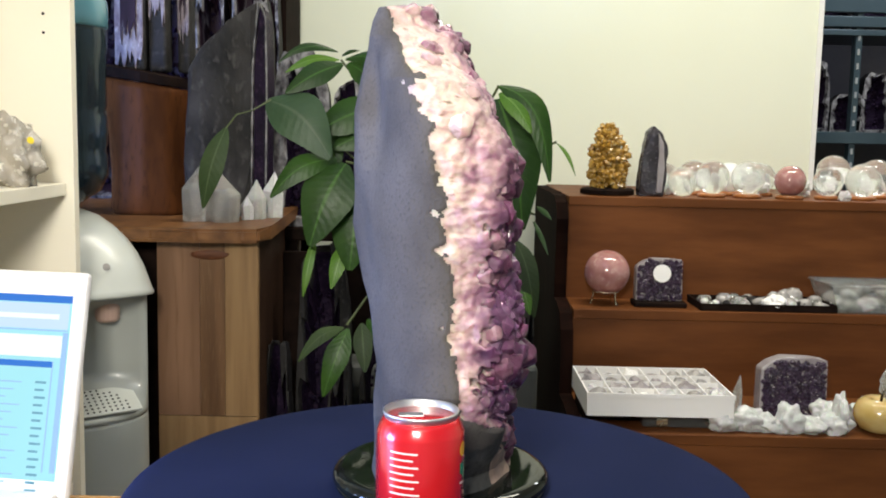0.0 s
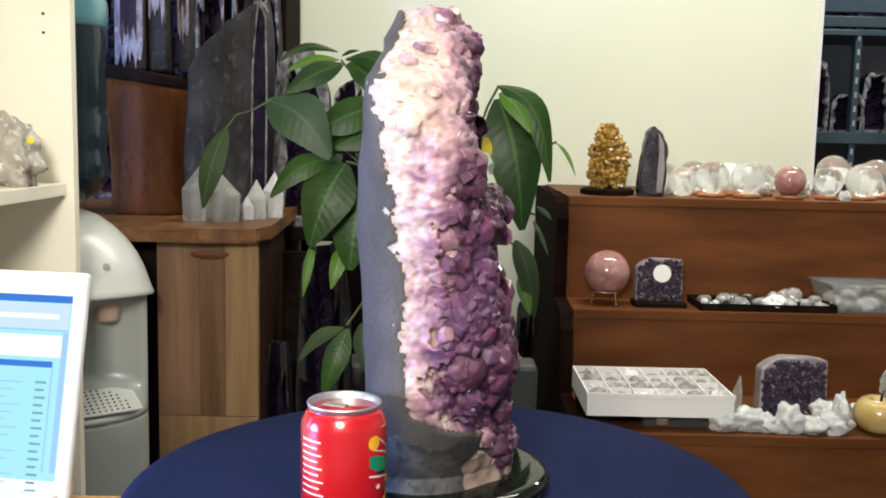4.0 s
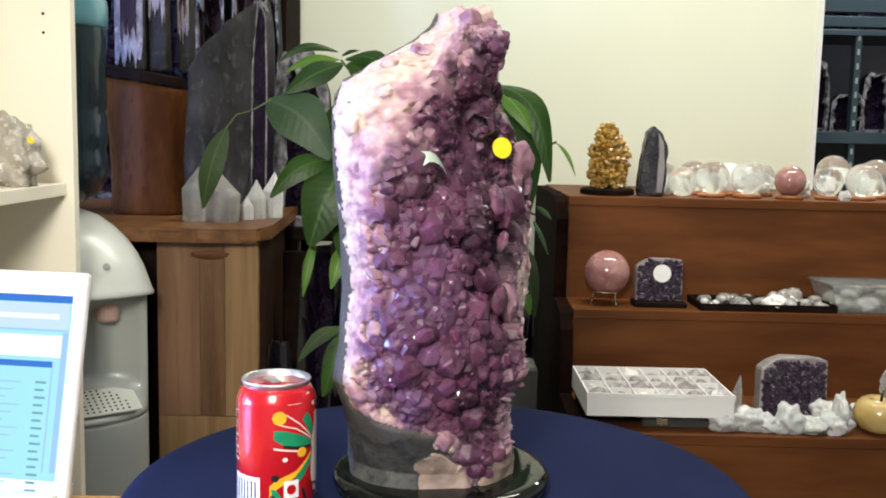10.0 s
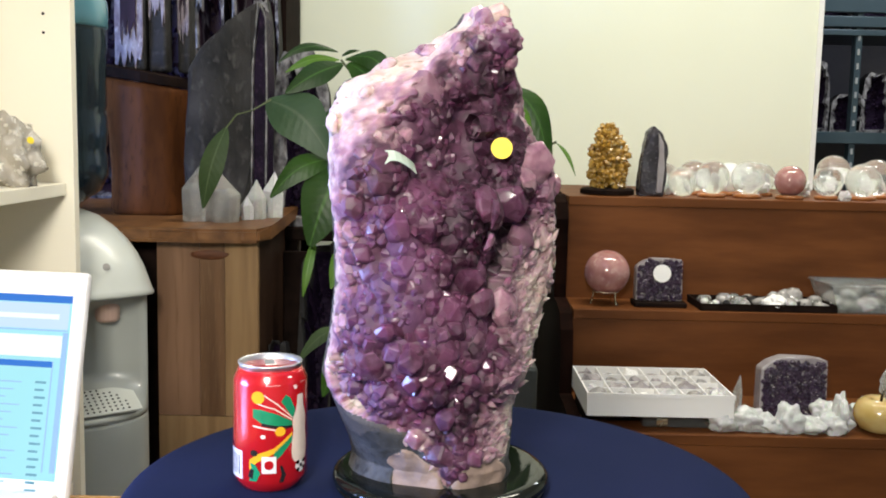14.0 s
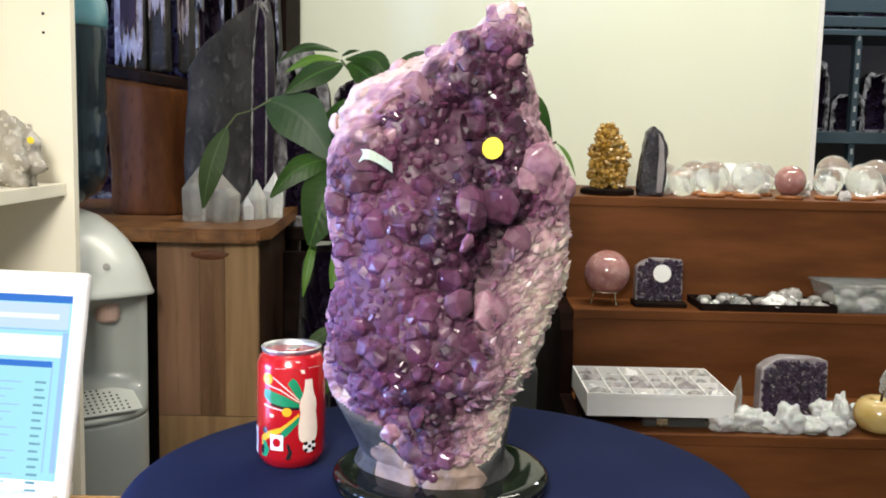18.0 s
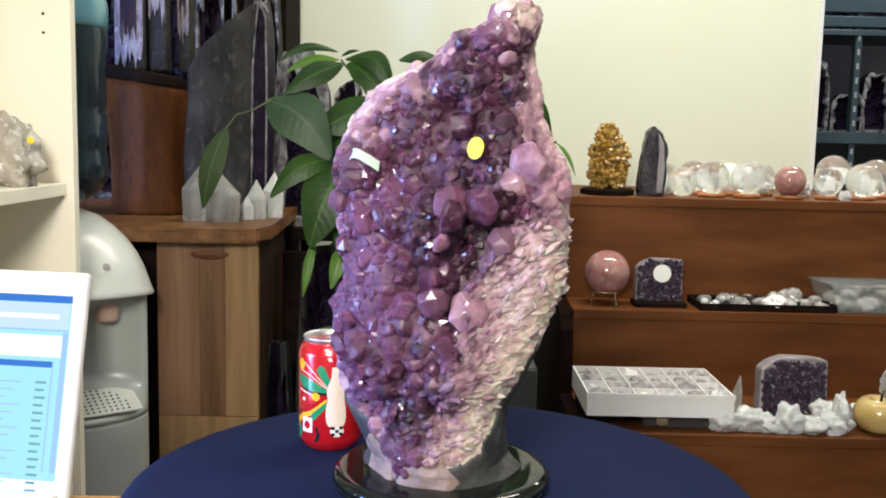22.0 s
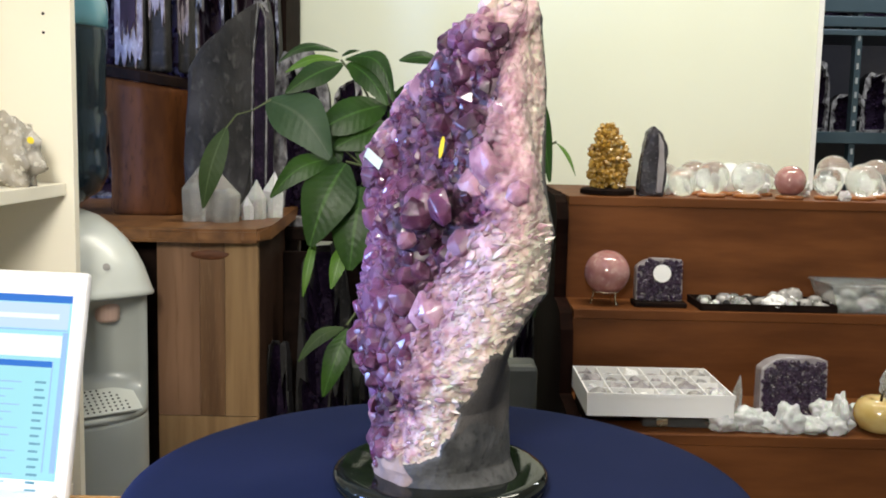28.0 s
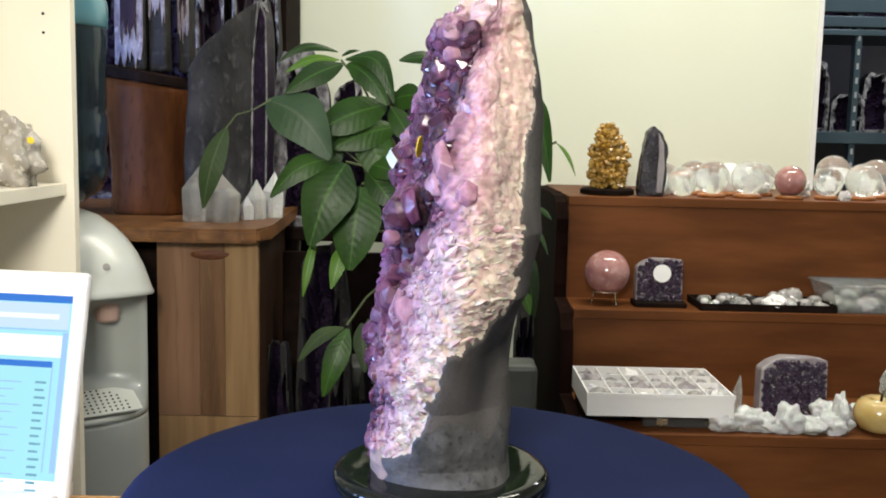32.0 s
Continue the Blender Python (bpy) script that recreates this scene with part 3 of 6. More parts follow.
bm = lathe([(0.0004, 0.0), (0.0094, 0.0), (0.0094, 0.0006), (0.0004, 0.0006)], 28)
m = Matrix.Translation((0.0425, -0.024, 0.309)) @ Vector((math.cos(radians(256)), math.sin(radians(256)), 0.15)).to_track_quat("Z", "Y").to_matrix().to_4x4()
sticker = part("price_sticker", bm, STICKER, geode, "round yellow paper sticker")
sticker.matrix_local = m
m = pose(-0.0638, -0.0550, 0.3019, 65.2, -14.0, -7.6)
bm = bmesh.new()
curl = [(-0.014 + 0.0048 * k, -0.010 * max(0, k / 7 - 0.45) ** 1.5 * 2.6, -0.013 * (k / 3.5 - 0.9) ** 2) for k in range(8)]
edge = [[bm.verts.new((x, y + s * (0.0048 + 0.0012 * (k < 3)), c)) for k, (x, y, c) in enumerate(curl)] for s in (-1, 1)]
for k in range(7):
    bm.faces.new((edge[0][k], edge[0][k + 1], edge[1][k + 1], edge[1][k]))
bmesh.ops.solidify(bm, geom=bm.faces[:], thickness=0.0006)
paper = part("paper_tag", bm, TAG_PAPER, geode, "curled pale green paper tag")
paper.matrix_local = m
ink = part("printed_block", block(-0.012, -0.005, -0.0022, 0.0030, -0.0085, -0.0080), INK, paper, "dark printed block")
ink.matrix_local = pose(0, 0, 0.0040, 0, 16, 0)

stand = base("display_stand", Matrix.Translation(AXIS), "round glossy black polished stand on the blue cloth", "stand")
part("foot_ring", lathe([(0.080, 0.0), (0.094, 0.0), (0.097, 0.003), (0.094, 0.0055), (0.080, 0.0055)], 72), BLACK_GLOSS, stand, smooth=True)
part("plate", lathe([(0.088, 0.0056), (0.097, 0.0065), (0.0995, 0.010), (0.098, 0.0145), (0.093, 0.0178), (0.088, 0.0182), (0.02, 0.0182)], 72), BLACK_GLOSS, stand, "polished round plate", smooth=True)

# ---- the drinks can ----
CAN_RED = surface("red_can_lacquer", (0.62, 0.012, 0.018), (0.56, 0.010, 0.016), 0.22, 8, 200, 0.03, metal=0.35, coat=0.6, wear=0.05)
ALUMINIUM = surface("brushed_aluminium", (0.72, 0.72, 0.71), (0.62, 0.62, 0.62), 0.42, 20, 300, 0.05, metal=1.0)
CAN_PLACE = Matrix.Rotation(radians(168.7), 4, "Z") @ Vector((0.1556, 0, 0))
can = base("drinks_can", Matrix.Translation(AXIS + CAN_PLACE), "red aluminium drinks can with a coloured bottle picture", "can")
can.scale = (1, 1, 0.945)
part("body", lathe([(0.0245, 0.0), (0.0275, 0.003), (0.0315, 0.009), (0.0331, 0.014), (0.0331, 0.104), (0.0326, 0.1065), (0.0300, 0.1125), (0.0278, 0.1165)], 64), CAN_RED, can, "glossy red printed side", smooth=True)
part("rim", lathe([(0.0276, 0.1164), (0.0276, 0.1185), (0.0284, 0.1195), (0.0288, 0.121), (0.0282, 0.122), (0.0270, 0.1216), (0.0262, 0.117), (0.0255, 0.1155), (0.0240, 0.1162), (0.004, 0.1162)], 64), ALUMINIUM, can, "bare silver lid and rim", smooth=True)

# ---- pictures on the can ----
GREEN_INK = surface("green_can_print", (0.01, 0.20, 0.09), (0.012, 0.24, 0.11), 0.25, 60, 300, 0.0, coat=0.5, wear=0.05)
YELLOW_INK = surface("yellow_can_print", (0.80, 0.42, 0.02), (0.74, 0.36, 0.02), 0.25, 60, 300, 0.0, coat=0.5, wear=0.05)
BLACK_INK = surface("black_can_print", (0.012, 0.010, 0.010), (0.02, 0.015, 0.015), 0.25, 60, 300, 0.0, coat=0.5, wear=0.05)
CREAM_INK = surface("cream_can_print", (0.74, 0.60, 0.52), (0.80, 0.68, 0.60), 0.25, 60, 300, 0.0, coat=0.5, wear=0.05)
WHITE_INK = surface("white_can_print", (0.78, 0.76, 0.76), (0.72, 0.70, 0.72), 0.25, 60, 300, 0.0, coat=0.5, wear=0.05)
FRONT = -43.5


def can_print(name, strip, material, lift=0.0002, across=8, label=""):
    """A printed patch on the can: pairs of (angle, height in mm) left and right."""
    bm = bmesh.new()
    rows = []
    fine = []
    for (p, q), (p2, q2) in zip(strip, strip[1:]):
        n = max(1, int(max(abs(p2[0] - p[0]), abs(q2[0] - q[0])) / 4) + 1)
        fine += [(tuple(a + (b - a) * k / n for a, b in zip(p, p2)), tuple(a + (b - a) * k / n for a, b in zip(q, q2))) for k in range(n)]
    for (a0, z0), (a1, z1) in fine + [strip[-1]]:
        row = []
        for k in range(across + 1):
            u = k / across
            a, z = radians(FRONT + a0 + (a1 - a0) * u), (z0 + (z1 - z0) * u) / 1000
            r = (0.0331 if z <= 0.104 else 0.0331 - (z - 0.104) * 0.38) + lift
            row.append(bm.verts.new((r * math.cos(a), r * math.sin(a), z)))
        rows.append(row)
    for lo, hi in zip(rows, rows[1:]):
        for k in range(across):
            bm.faces.new((lo[k], lo[k + 1], hi[k + 1], hi[k]))
    return part(name, bm, material, can, label, smooth=True)


def can_spot(name, a, z, ra, rz, material, lift=0.0003):
    n = 8
    return can_print(name, [((a - ra * math.sin(math.pi * k / n), z - rz * math.cos(math.pi * k / n)), (a + ra * math.sin(math.pi * k / n), z - rz * math.cos(math.pi * k / n))) for k in range(n + 1)], material, lift, 6)


can_print("printed_bottle", [((-w, z), (w, z)) for z, w in ((30, 12), (34, 16), (40, 17.5), (50, 17), (60, 14), (67, 16), (73, 14.5), (79, 10), (85, 7.5), (94, 6.5))], CREAM_INK, 0.0005, label="cream bottle picture")
can_print("printed_band", [((-16, 70), (-16, 66)), ((-40, 78), (-40, 67)), ((-65, 83), (-65, 70)), ((-78, 83), (-78, 75))], GREEN_INK, label="green ray")
can_print("printed_edge", [((-16, 66), (-16, 63.5)), ((-40, 67), (-40, 64)), ((-64, 70), (-64, 67.5))], BLACK_INK)
can_print("printed_band", [((-10, 80), (-15, 72)), ((-20, 93), (-26, 82)), ((-27, 96), (-35, 90))], GREEN_INK)
can_print("printed_band", [((-16, 57), (-16, 51)), ((-35, 48), (-35, 38)), ((-46, 42), (-46, 33))], GREEN_INK)
can_print("printed_band", [((-16, 60), (-16, 57)), ((-45, 46), (-45, 41)), ((-72, 40), (-72, 32)), ((-84, 34), (-84, 24))], YELLOW_INK)
can_print("printed_line", [((-16, 74), (-16, 72.6)), ((-40, 88), (-40, 86.6)), ((-60, 97), (-60, 95.8))], CREAM_INK)
can_print("printed_line", [((-16, 72), (-16, 70.6)), ((-45, 84), (-45, 82.8)), ((-72, 89), (-72, 88))], CREAM_INK)
can_print("printed_line", [((-40, 63.5), (-40, 62.2)), ((-78, 68), (-78, 66.4))], CREAM_INK)
can_print("printed_straw", [((-12, 100), (-6, 100)), ((-16, 106), (-9, 106)), ((-22, 112), (-14, 112))], CREAM_INK)
can_print("printed_mark", [((-58, 105), (-36, 105)), ((-58, 109), (-36, 109))], WHITE_INK)
can_print("printed_mark", [((-32, 106), (-18, 106)), ((-32, 109.5), (-18, 109.5))], WHITE_INK)
can_print("printed_mark", [((0, 105), (22, 105)), ((0, 109), (22, 109))], WHITE_INK)
can_spot("printed_spot", -70, 94, 10, 6, YELLOW_INK)
can_spot("printed_star", -36, 61.5, 8, 4.5, YELLOW_INK, 0.0004)
can_spot("printed_ball", 2, 25, 12, 6.5, WHITE_INK)
for a, z in ((2, 25), (-5, 21.5), (9, 22), (-5, 28.5), (9, 28.5)):
    can_spot("ball_patch", a, z, 3.6, 1.9, BLACK_INK, 0.0006)
can_spot("printed_ball", -76, 41, 6, 3.2, BLACK_INK, 0.0004)
can_spot("printed_ball", -62, 57, 4, 2, CREAM_INK, 0.0004)
can_print("printed_label", [((-64, 22), (-42, 22)), ((-64, 38), (-42, 38))], WHITE_INK, 0.0006)
can_spot("printed_spot", -53, 30, 7, 4.5, CAN_RED, 0.0008)
can_print("printed_figure", [((-84, 14), (-72, 14)), ((-80, 24), (-66, 22)), ((-82, 32), (-74, 30))], GREEN_INK, 0.0005)
can_print("printed_figure", [((-86, 18), (-78, 16)), ((-82, 26), (-76, 25))], BLACK_INK, 0.0007)
can_print("printed_figure", [((-38, 13), (-31, 13)), ((-34, 21), (-27, 20)), ((-37, 29), (-33, 29))], BLACK_INK, 0.0005)
can_print("barcode_panel", [((-150, 14), (-98, 14)), ((-150, 41), (-98, 41))], WHITE_INK, across=14, label="white barcode panel")
for k in range(7):
    can_print("barcode_bar", [((-145 + 6.5 * k, 18), (-143 + 6.5 * k, 18)), ((-145 + 6.5 * k, 37), (-143 + 6.5 * k, 37))], BLACK_INK, 0.0005, 2)
for k in range(9):
    can_print("text_bar", [((-182, 52 + 5.4 * k), (-140 - (k * 7) % 13, 52 + 5.4 * k)), ((-182, 53.4 + 5.4 * k), (-140 - (k * 7) % 13, 53.4 + 5.4 * k))], CREAM_INK, across=10)
tab = block(-0.0045, 0.0045, -0.002, 0.017, 0.1166, 0.1180, 0.0006)
part("ring_pull", tab, ALUMINIUM, can, "silver ring pull")

# ---- tiered shelf with minerals ----
GLASS_CLEAR = surface("clear_quartz_glass", (0.96, 0.98, 0.96), (0.88, 0.91, 0.89), 0.03, 18, 30, 0.40, glass=0.89, ior=1.50, wear=0.01)
GLASS_VEIL = surface("veiled_quartz_glass", (0.93, 0.95, 0.92), (0.80, 0.83, 0.80), 0.05, 30, 50, 0.6, glass=0.80, ior=1.5, wear=0.03)
ROSE = surface("rose_quartz", (0.32, 0.135, 0.125), (0.46, 0.24, 0.22), 0.08, 26, 60, 0.02, third=(0.52, 0.32, 0.29), coat=0.6, subsurface=0.25, wear=0.04)
MILK = surface("milky_white_quartz", (0.82, 0.83, 0.81), (0.66, 0.67, 0.66), 0.18, 25, 110, 0.6, glass=0.30, subsurface=0.2, third=(0.9, 0.9, 0.88))
CITRINE = surface("golden_citrine", (0.26, 0.125, 0.014), (0.46, 0.27, 0.05), 0.12, 45, 110, 0.3, coat=0.5, third=(0.70, 0.54, 0.26), wear=0.06)
RING_WOOD = wood("turned_ring_wood", (0.30, 0.11, 0.03), (0.22, 0.08, 0.025), 0.3, (10, 10, 10), 0.3)
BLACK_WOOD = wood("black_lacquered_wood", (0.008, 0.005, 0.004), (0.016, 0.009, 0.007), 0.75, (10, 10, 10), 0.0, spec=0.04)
SLAB_AMETHYST = surface("dark_amethyst_druse", (0.022, 0.011, 0.027), (0.050, 0.028, 0.056), 0.2, 60, 160, 0.9, coat=0.4, third=(0.10, 0.075, 0.11), depth=0.006)
CARDBOARD = surface("white_cardboard", (0.92, 0.90, 0.87), (0.89, 0.87, 0.84), 0.6, 8, 120, 0.05)
ONYX = surface("yellow_onyx", (0.50, 0.34, 0.10), (0.62, 0.48, 0.22), 0.15, 14, 60, 0.05, coat=0.6, subsurface=0.2)
CLEAR_PLASTIC = surface("clear_plastic", (0.93, 0.95, 0.94), (0.90, 0.93, 0.92), 0.05, 12, 60, 0.02, glass=0.93, ior=1.3, wear=0.03)
BRASS = surface("brass_wire", (0.70, 0.62, 0.45), (0.62, 0.54, 0.38), 0.25, 30, 90, 0.0, metal=1.0)

DARK_POLISH = surface("dark_polished_amethyst", (0.020, 0.017, 0.020), (0.045, 0.040, 0.046), 0.25, 30, 120, 0.4, third=(0.07, 0.06, 0.075), spec=0.5)
PALE_STONE = surface("pale_grey_cut_stone", (0.34, 0.31, 0.31), (0.24, 0.21, 0.22), 0.4, 20, 90, 0.3)

TOP1, TOP2, TOP3 = 0.930, 0.685, 0.492
shelf = base("tiered_shelf", pose(0, 0, 0), "three-step red-brown stained wooden display shelf against the wall", "shelf")
for y0, y1, z0, z1, name in ((2.300, 2.840, TOP1 - 0.022, TOP1, "tread"), (2.150, 2.318, TOP2 - 0.022, TOP2, "tread"), (1.850, 2.168, TOP3 - 0.022, TOP3, "tread")):
    part(name, block(0.297, 1.45, y0, y1, z0, z1, 0.002), SHELF_WOOD, shelf)
for y, z0, z1 in ((2.302, TOP2, TOP1 - 0.0225), (2.152, TOP3, TOP2 - 0.0225), (1.852, 0.0, TOP3 - 0.0225)):
    part("riser", block(0.297, 1.45, y, y + 0.016, z0, z1), SHELF_WOOD, shelf)


def live_edge(outline, seed):
    out = []
    for (a, b), (c, d) in zip(outline, outline[1:] + outline[:1]):
        n = max(2, int(math.hypot(c - a, d - b) / 0.03))
        for k in range(n):
            u = k / n
            q = Vector((a + (c - a) * u, b + (d - b) * u, seed))
            out.append((q.x + 0.008 * noise.noise(q * 14), q.y + 0.008 * noise.noise(q * 14 + Vector((5, 5, 5)))))
    return out


side = live_edge([(1.845, 0.004), (1.845, 0.455), (1.86, 0.485), (2.12, 0.497), (2.135, 0.64), (2.16, 0.675), (2.285, 0.69), (2.285, 0.875), (2.31, 0.915), (2.36, 0.928), (2.83, 0.928), (2.83, 0.004)], 4.0)
bm = bmesh.new()
a = [bm.verts.new((0.268, y, max(z, 0.0))) for y, z in side]
b = [bm.verts.new((0.2965, y, max(z, 0.0))) for y, z in side]
bm.faces.new(a)
bm.faces.new(list(reversed(b)))
for i in range(len(a)):
    bm.faces.new((a[i], b[i], b[(i + 1) % len(a)], a[(i + 1) % len(a)]))
part("side_panel", bm, DARK_WOOD, shelf, "dark live-edge end board")


def sphere_mesh(r, cuts=4):
    bm = bmesh.new()
    bmesh.ops.create_icosphere(bm, subdivisions=cuts, radius=r)
    return bm


def ring_stand(x, y, z, r, material=RING_WOOD):
    solo("ring_stand", lathe([(r * 0.45, 0), (r * 0.80, 0.0), (r * 0.86, 0.004), (r * 0.82, 0.009), (r * 0.60, 0.011), (r * 0.5, 0.006)], 28), material, pose(x, y, z),
         "small turned reddish wooden ring stand on the shelf", "stand", "ring stands on the top step", smooth=True)


# spheres on the top step: x, y, radius, lift over the ring, material
BALLS = [(0.582, 2.37, 0.036, 0.0, GLASS_VEIL), (0.655, 2.37, 0.041, 1, GLASS_CLEAR), (0.742, 2.37, 0.041, 1, GLASS_VEIL), (0.938, 2.37, 0.036, 1, GLASS_CLEAR),
         (1.022, 2.37, 0.041, 1, GLASS_VEIL), (0.635, 2.47, 0.040, 1, GLASS_CLEAR), (0.560, 2.47, 0.036, 1, GLASS_VEIL), (0.725, 2.47, 0.038, 1, MILK), (0.805, 2.47, 0.038, 1, GLASS_VEIL),
         (0.985, 2.46, 0.041, 2, GLASS_CLEAR), (1.095, 2.46, 0.046, 1, GLASS_CLEAR), (1.130, 2.37, 0.040, 1, GLASS_VEIL)]
for x, y, r, ringed, material in BALLS:
    lift = {0: 0.0, 1: 0.0075, 2: 0.026}[ringed]
    if ringed == 1:
        ring_stand(x, y, TOP1, max(r * 0.98, 0.036))
    elif ringed == 2:
        solo("pedestal", lathe([(r * 0.6, 0), (r * 0.62, 0.004), (r * 0.35, 0.012), (r * 0.5, 0.024), (r * 0.55, 0.027)], 24), BLACK_WOOD, pose(x, y, TOP1), "small dark turned pedestal on the shelf", "stand", "pedestals on the top step", smooth=True)
    ball = base("crystal_ball", pose(x, y, TOP1 + lift + r * 0.998), "polished clear quartz crystal ball on a wooden ring", "crystal ball", "crystal balls on the top step")
    part("sphere", sphere_mesh(r), material, ball, smooth=True).visible_shadow = False
    for k in range(1):
        veil = part("veil", rough_ball(r * 0.30, r * 0.03, r * 0.24, 1.2, 2.4, int(x * 1000) + k, 3), MILK, ball, "white cloudy veil within")
        veil.matrix_local = pose((0.5 - k) * 0.3 * r, 0, (k - 0.5) * 0.25 * r, 20 * k - 15, 35 - 60 * k, x * 700 + 80 * k)
ring_stand(0.842, 2.36, TOP1, 0.040)
solo("rose_quartz_ball", sphere_mesh(0.0375), ROSE, pose(0.842, 2.36, TOP1 + 0.044), "polished pink rose quartz ball on a wooden ring", "crystal ball", smooth=True)
for x, y, s, seed in ((0.545, 2.44, 0.03, 3), (0.905, 2.47, 0.026, 4), (0.965, 2.33, 0.014, 5), (0.79, 2.46, 0.03, 6)):
    solo("quartz_lump", rough_ball(s, s, s * 1.1, 0.4, 3, seed, flat=-s * 0.7), MILK, pose(x, y, TOP1 + s * 0.7), "rough white quartz lump between the balls", "mineral", "quartz lumps on the top step")

citrine = base("citrine_cluster", pose(0.405, 2.40, TOP1), "golden yellow citrine cluster on a dark wooden base", "mineral")
part("plinth", lathe([(0.058, 0), (0.066, 0.002), (0.066, 0.012), (0.060, 0.016), (0.02, 0.016)], 28, lambda a, z: 1 + 0.05 * math.sin(3 * a)), BLACK_WOOD, citrine, "dark oval wooden base")


def citrine_width(v):
    """How wide the cluster is at a height from -1 to 1: a broad foot, shoulders and a narrow top."""
    return float(np.interp(v, (-1, -0.6, 0.0, 0.35, 0.7, 1.0), (0.80, 1.0, 1.08, 0.98, 0.52, 0.20)))


bm = rough_ball(0.030, 0.024, 0.070, 0.3, 2.6, 8, 3, at=(-0.004, 0, 0.088), flat=-0.072)
rg = random.Random(21)
for k in range(520):
    u, v = rg.uniform(0, 2 * math.pi), rg.uniform(-1.0, 1.0)
    d = Vector((math.cos(u), math.sin(u), 0.6 * v))
    r = rg.uniform(0.003, 0.0085)
    w = citrine_width(v) * (1 + 0.16 * noise.noise(d * 2.6))
    q = (d + Vector([rg.uniform(-0.5, 0.5) for _ in range(3)])).to_track_quat("Z", "Y").to_matrix().to_4x4()
    crystal(r, r, r * 1.1, rg, bm, Matrix.Translation((d.x * 0.037 * w - 0.006 * max(0, v), d.y * 0.027 * w, 0.092 + v * 0.074)) @ q)
part("crystal_mass", bm, CITRINE, citrine, "clustered golden points")

bm = prism([(-0.036, 0), (0.030, 0.0), (0.033, 0.06), (0.030, 0.13), (0.012, 0.158), (-0.004, 0.172), (-0.020, 0.15), (-0.030, 0.08)], -0.018, 0.022, bevel=0.006)
bmesh.ops.subdivide_edges(bm, edges=bm.edges[:], cuts=2, use_grid_fill=True)
for v in bm.verts:
    v.co += Vector((1, 1, 0)) * 0.009 * noise.noise(v.co * 40)
wedge = solo("amethyst_wedge", bm, DARK_POLISH, pose(0.505, 2.36, TOP1), "upright dark amethyst wedge with a pale quartz vein", "mineral")
bm = prism([(0.006, 0.010), (0.020, 0.010), (0.024, 0.070), (0.020, 0.128), (0.006, 0.155), (0.012, 0.100), (0.008, 0.060)], -0.0275, -0.019, bevel=0.002)
part("vein", bm, PALE_STONE, wedge, "pale quartz seam")

# middle step
rose = base("rose_quartz_sphere", pose(0.382, 2.225, TOP2), "large polished rose quartz ball on a wire stand", "crystal ball")
part("ball", sphere_mesh(0.0525), ROSE, rose, smooth=True).location = (0, 0, 0.074)
part("wire_ring", tube([(0.030 * math.cos(k * math.pi / 10), 0.030 * math.sin(k * math.pi / 10), 0.030) for k in range(21)], 0.0016), BRASS, rose, "thin metal ring")
for k in range(3):
    c, s = math.cos(k * 2.094 - 1.0), math.sin(k * 2.094 - 1.0)
    part("leg", tube([(0.030 * c, 0.030 * s, 0.032), (0.031 * c, 0.031 * s, 0.014), (0.036 * c, 0.036 * s, 0.0015)], 0.0016), BRASS, rose)


def druse_slab(name, w, h, t, m, label, lean=0.0, chips=(), rim=GREY_ROCK, seed=1):
    """A cut amethyst slab: rock back, sparkling front, pale cut edge."""
    ob = base(name, m, label, "mineral")
    rg = random.Random(seed)
    outline = [(-w * 0.52, 0), (w * 0.50, 0), (w * 0.50, h * 0.96), (w * 0.30, h * 0.99), (-w * 0.16, h), (-w * 0.36, h * 0.92), (-w * 0.50, h * 0.80)]
    part("rock_back", prism(outline, 0.0, t, bevel=0.004), rim, ob, "grey cut rock")
    bm = bmesh.new()
    for k in range(int(w * h * 60000)):
        x, z = rg.uniform(-w * 0.46, w * 0.46), rg.uniform(h * 0.03, h * 0.93)
        if x < -w * 0.30 and z > h * 0.80:
            continue
        r = rg.uniform(0.0025, 0.006)
        q = Vector((rg.uniform(-0.5, 0.5), -1, rg.uniform(-0.5, 0.5))).to_track_quat("Z", "Y").to_matrix().to_4x4()
        crystal(r, r * 0.5, r, rg, bm, Matrix.Translation((x, 0.001, z)) @ q)
    tagged(part("druse", bm, SLAB_AMETHYST, ob, "dark violet sparkling crystal face"), kind="stuff")
    return ob


slab = druse_slab("amethyst_slab", 0.106, 0.100, 0.034, pose(0.502, 2.205, TOP2 + 0.0125, -6, 0, 0), "dark square amethyst slab with a round white label", rim=PALE_STONE, seed=3)
bm = lathe([(0.0005, 0), (0.0205, 0), (0.0205, 0.0008), (0.0005, 0.0008)], 28)
lab = part("label", bm, CARDBOARD, slab, "round white price label")
lab.matrix_local = pose(0.003, -0.009, 0.064, 90, 0, 0)
solo("slab_base", block(-0.060, 0.060, -0.022, 0.040, 0, 0.0125, 0.003), BLACK_WOOD, pose(0.502, 2.205, TOP2), "flat black wooden base under the amethyst slab", "stand")


def stones(n, x0, x1, y0, y1, z, seed, sizes, mats, group, label):
    rg = random.Random(seed)
    for k in range(n):
        s = rg.uniform(*sizes)
        x, y = rg.uniform(x0, x1), rg.uniform(y0, y1)
        m = pose(x, y, z + s * 0.55, 0, 0, rg.uniform(0, 360))
        solo("tumbled_stone", rough_ball(s * rg.uniform(0.9, 1.4), s, s * 0.8, 0.35, 2.2, seed * 50 + k, 2, flat=-s * 0.55), rg.choice(mats), m, label, "stone", group, smooth=True)


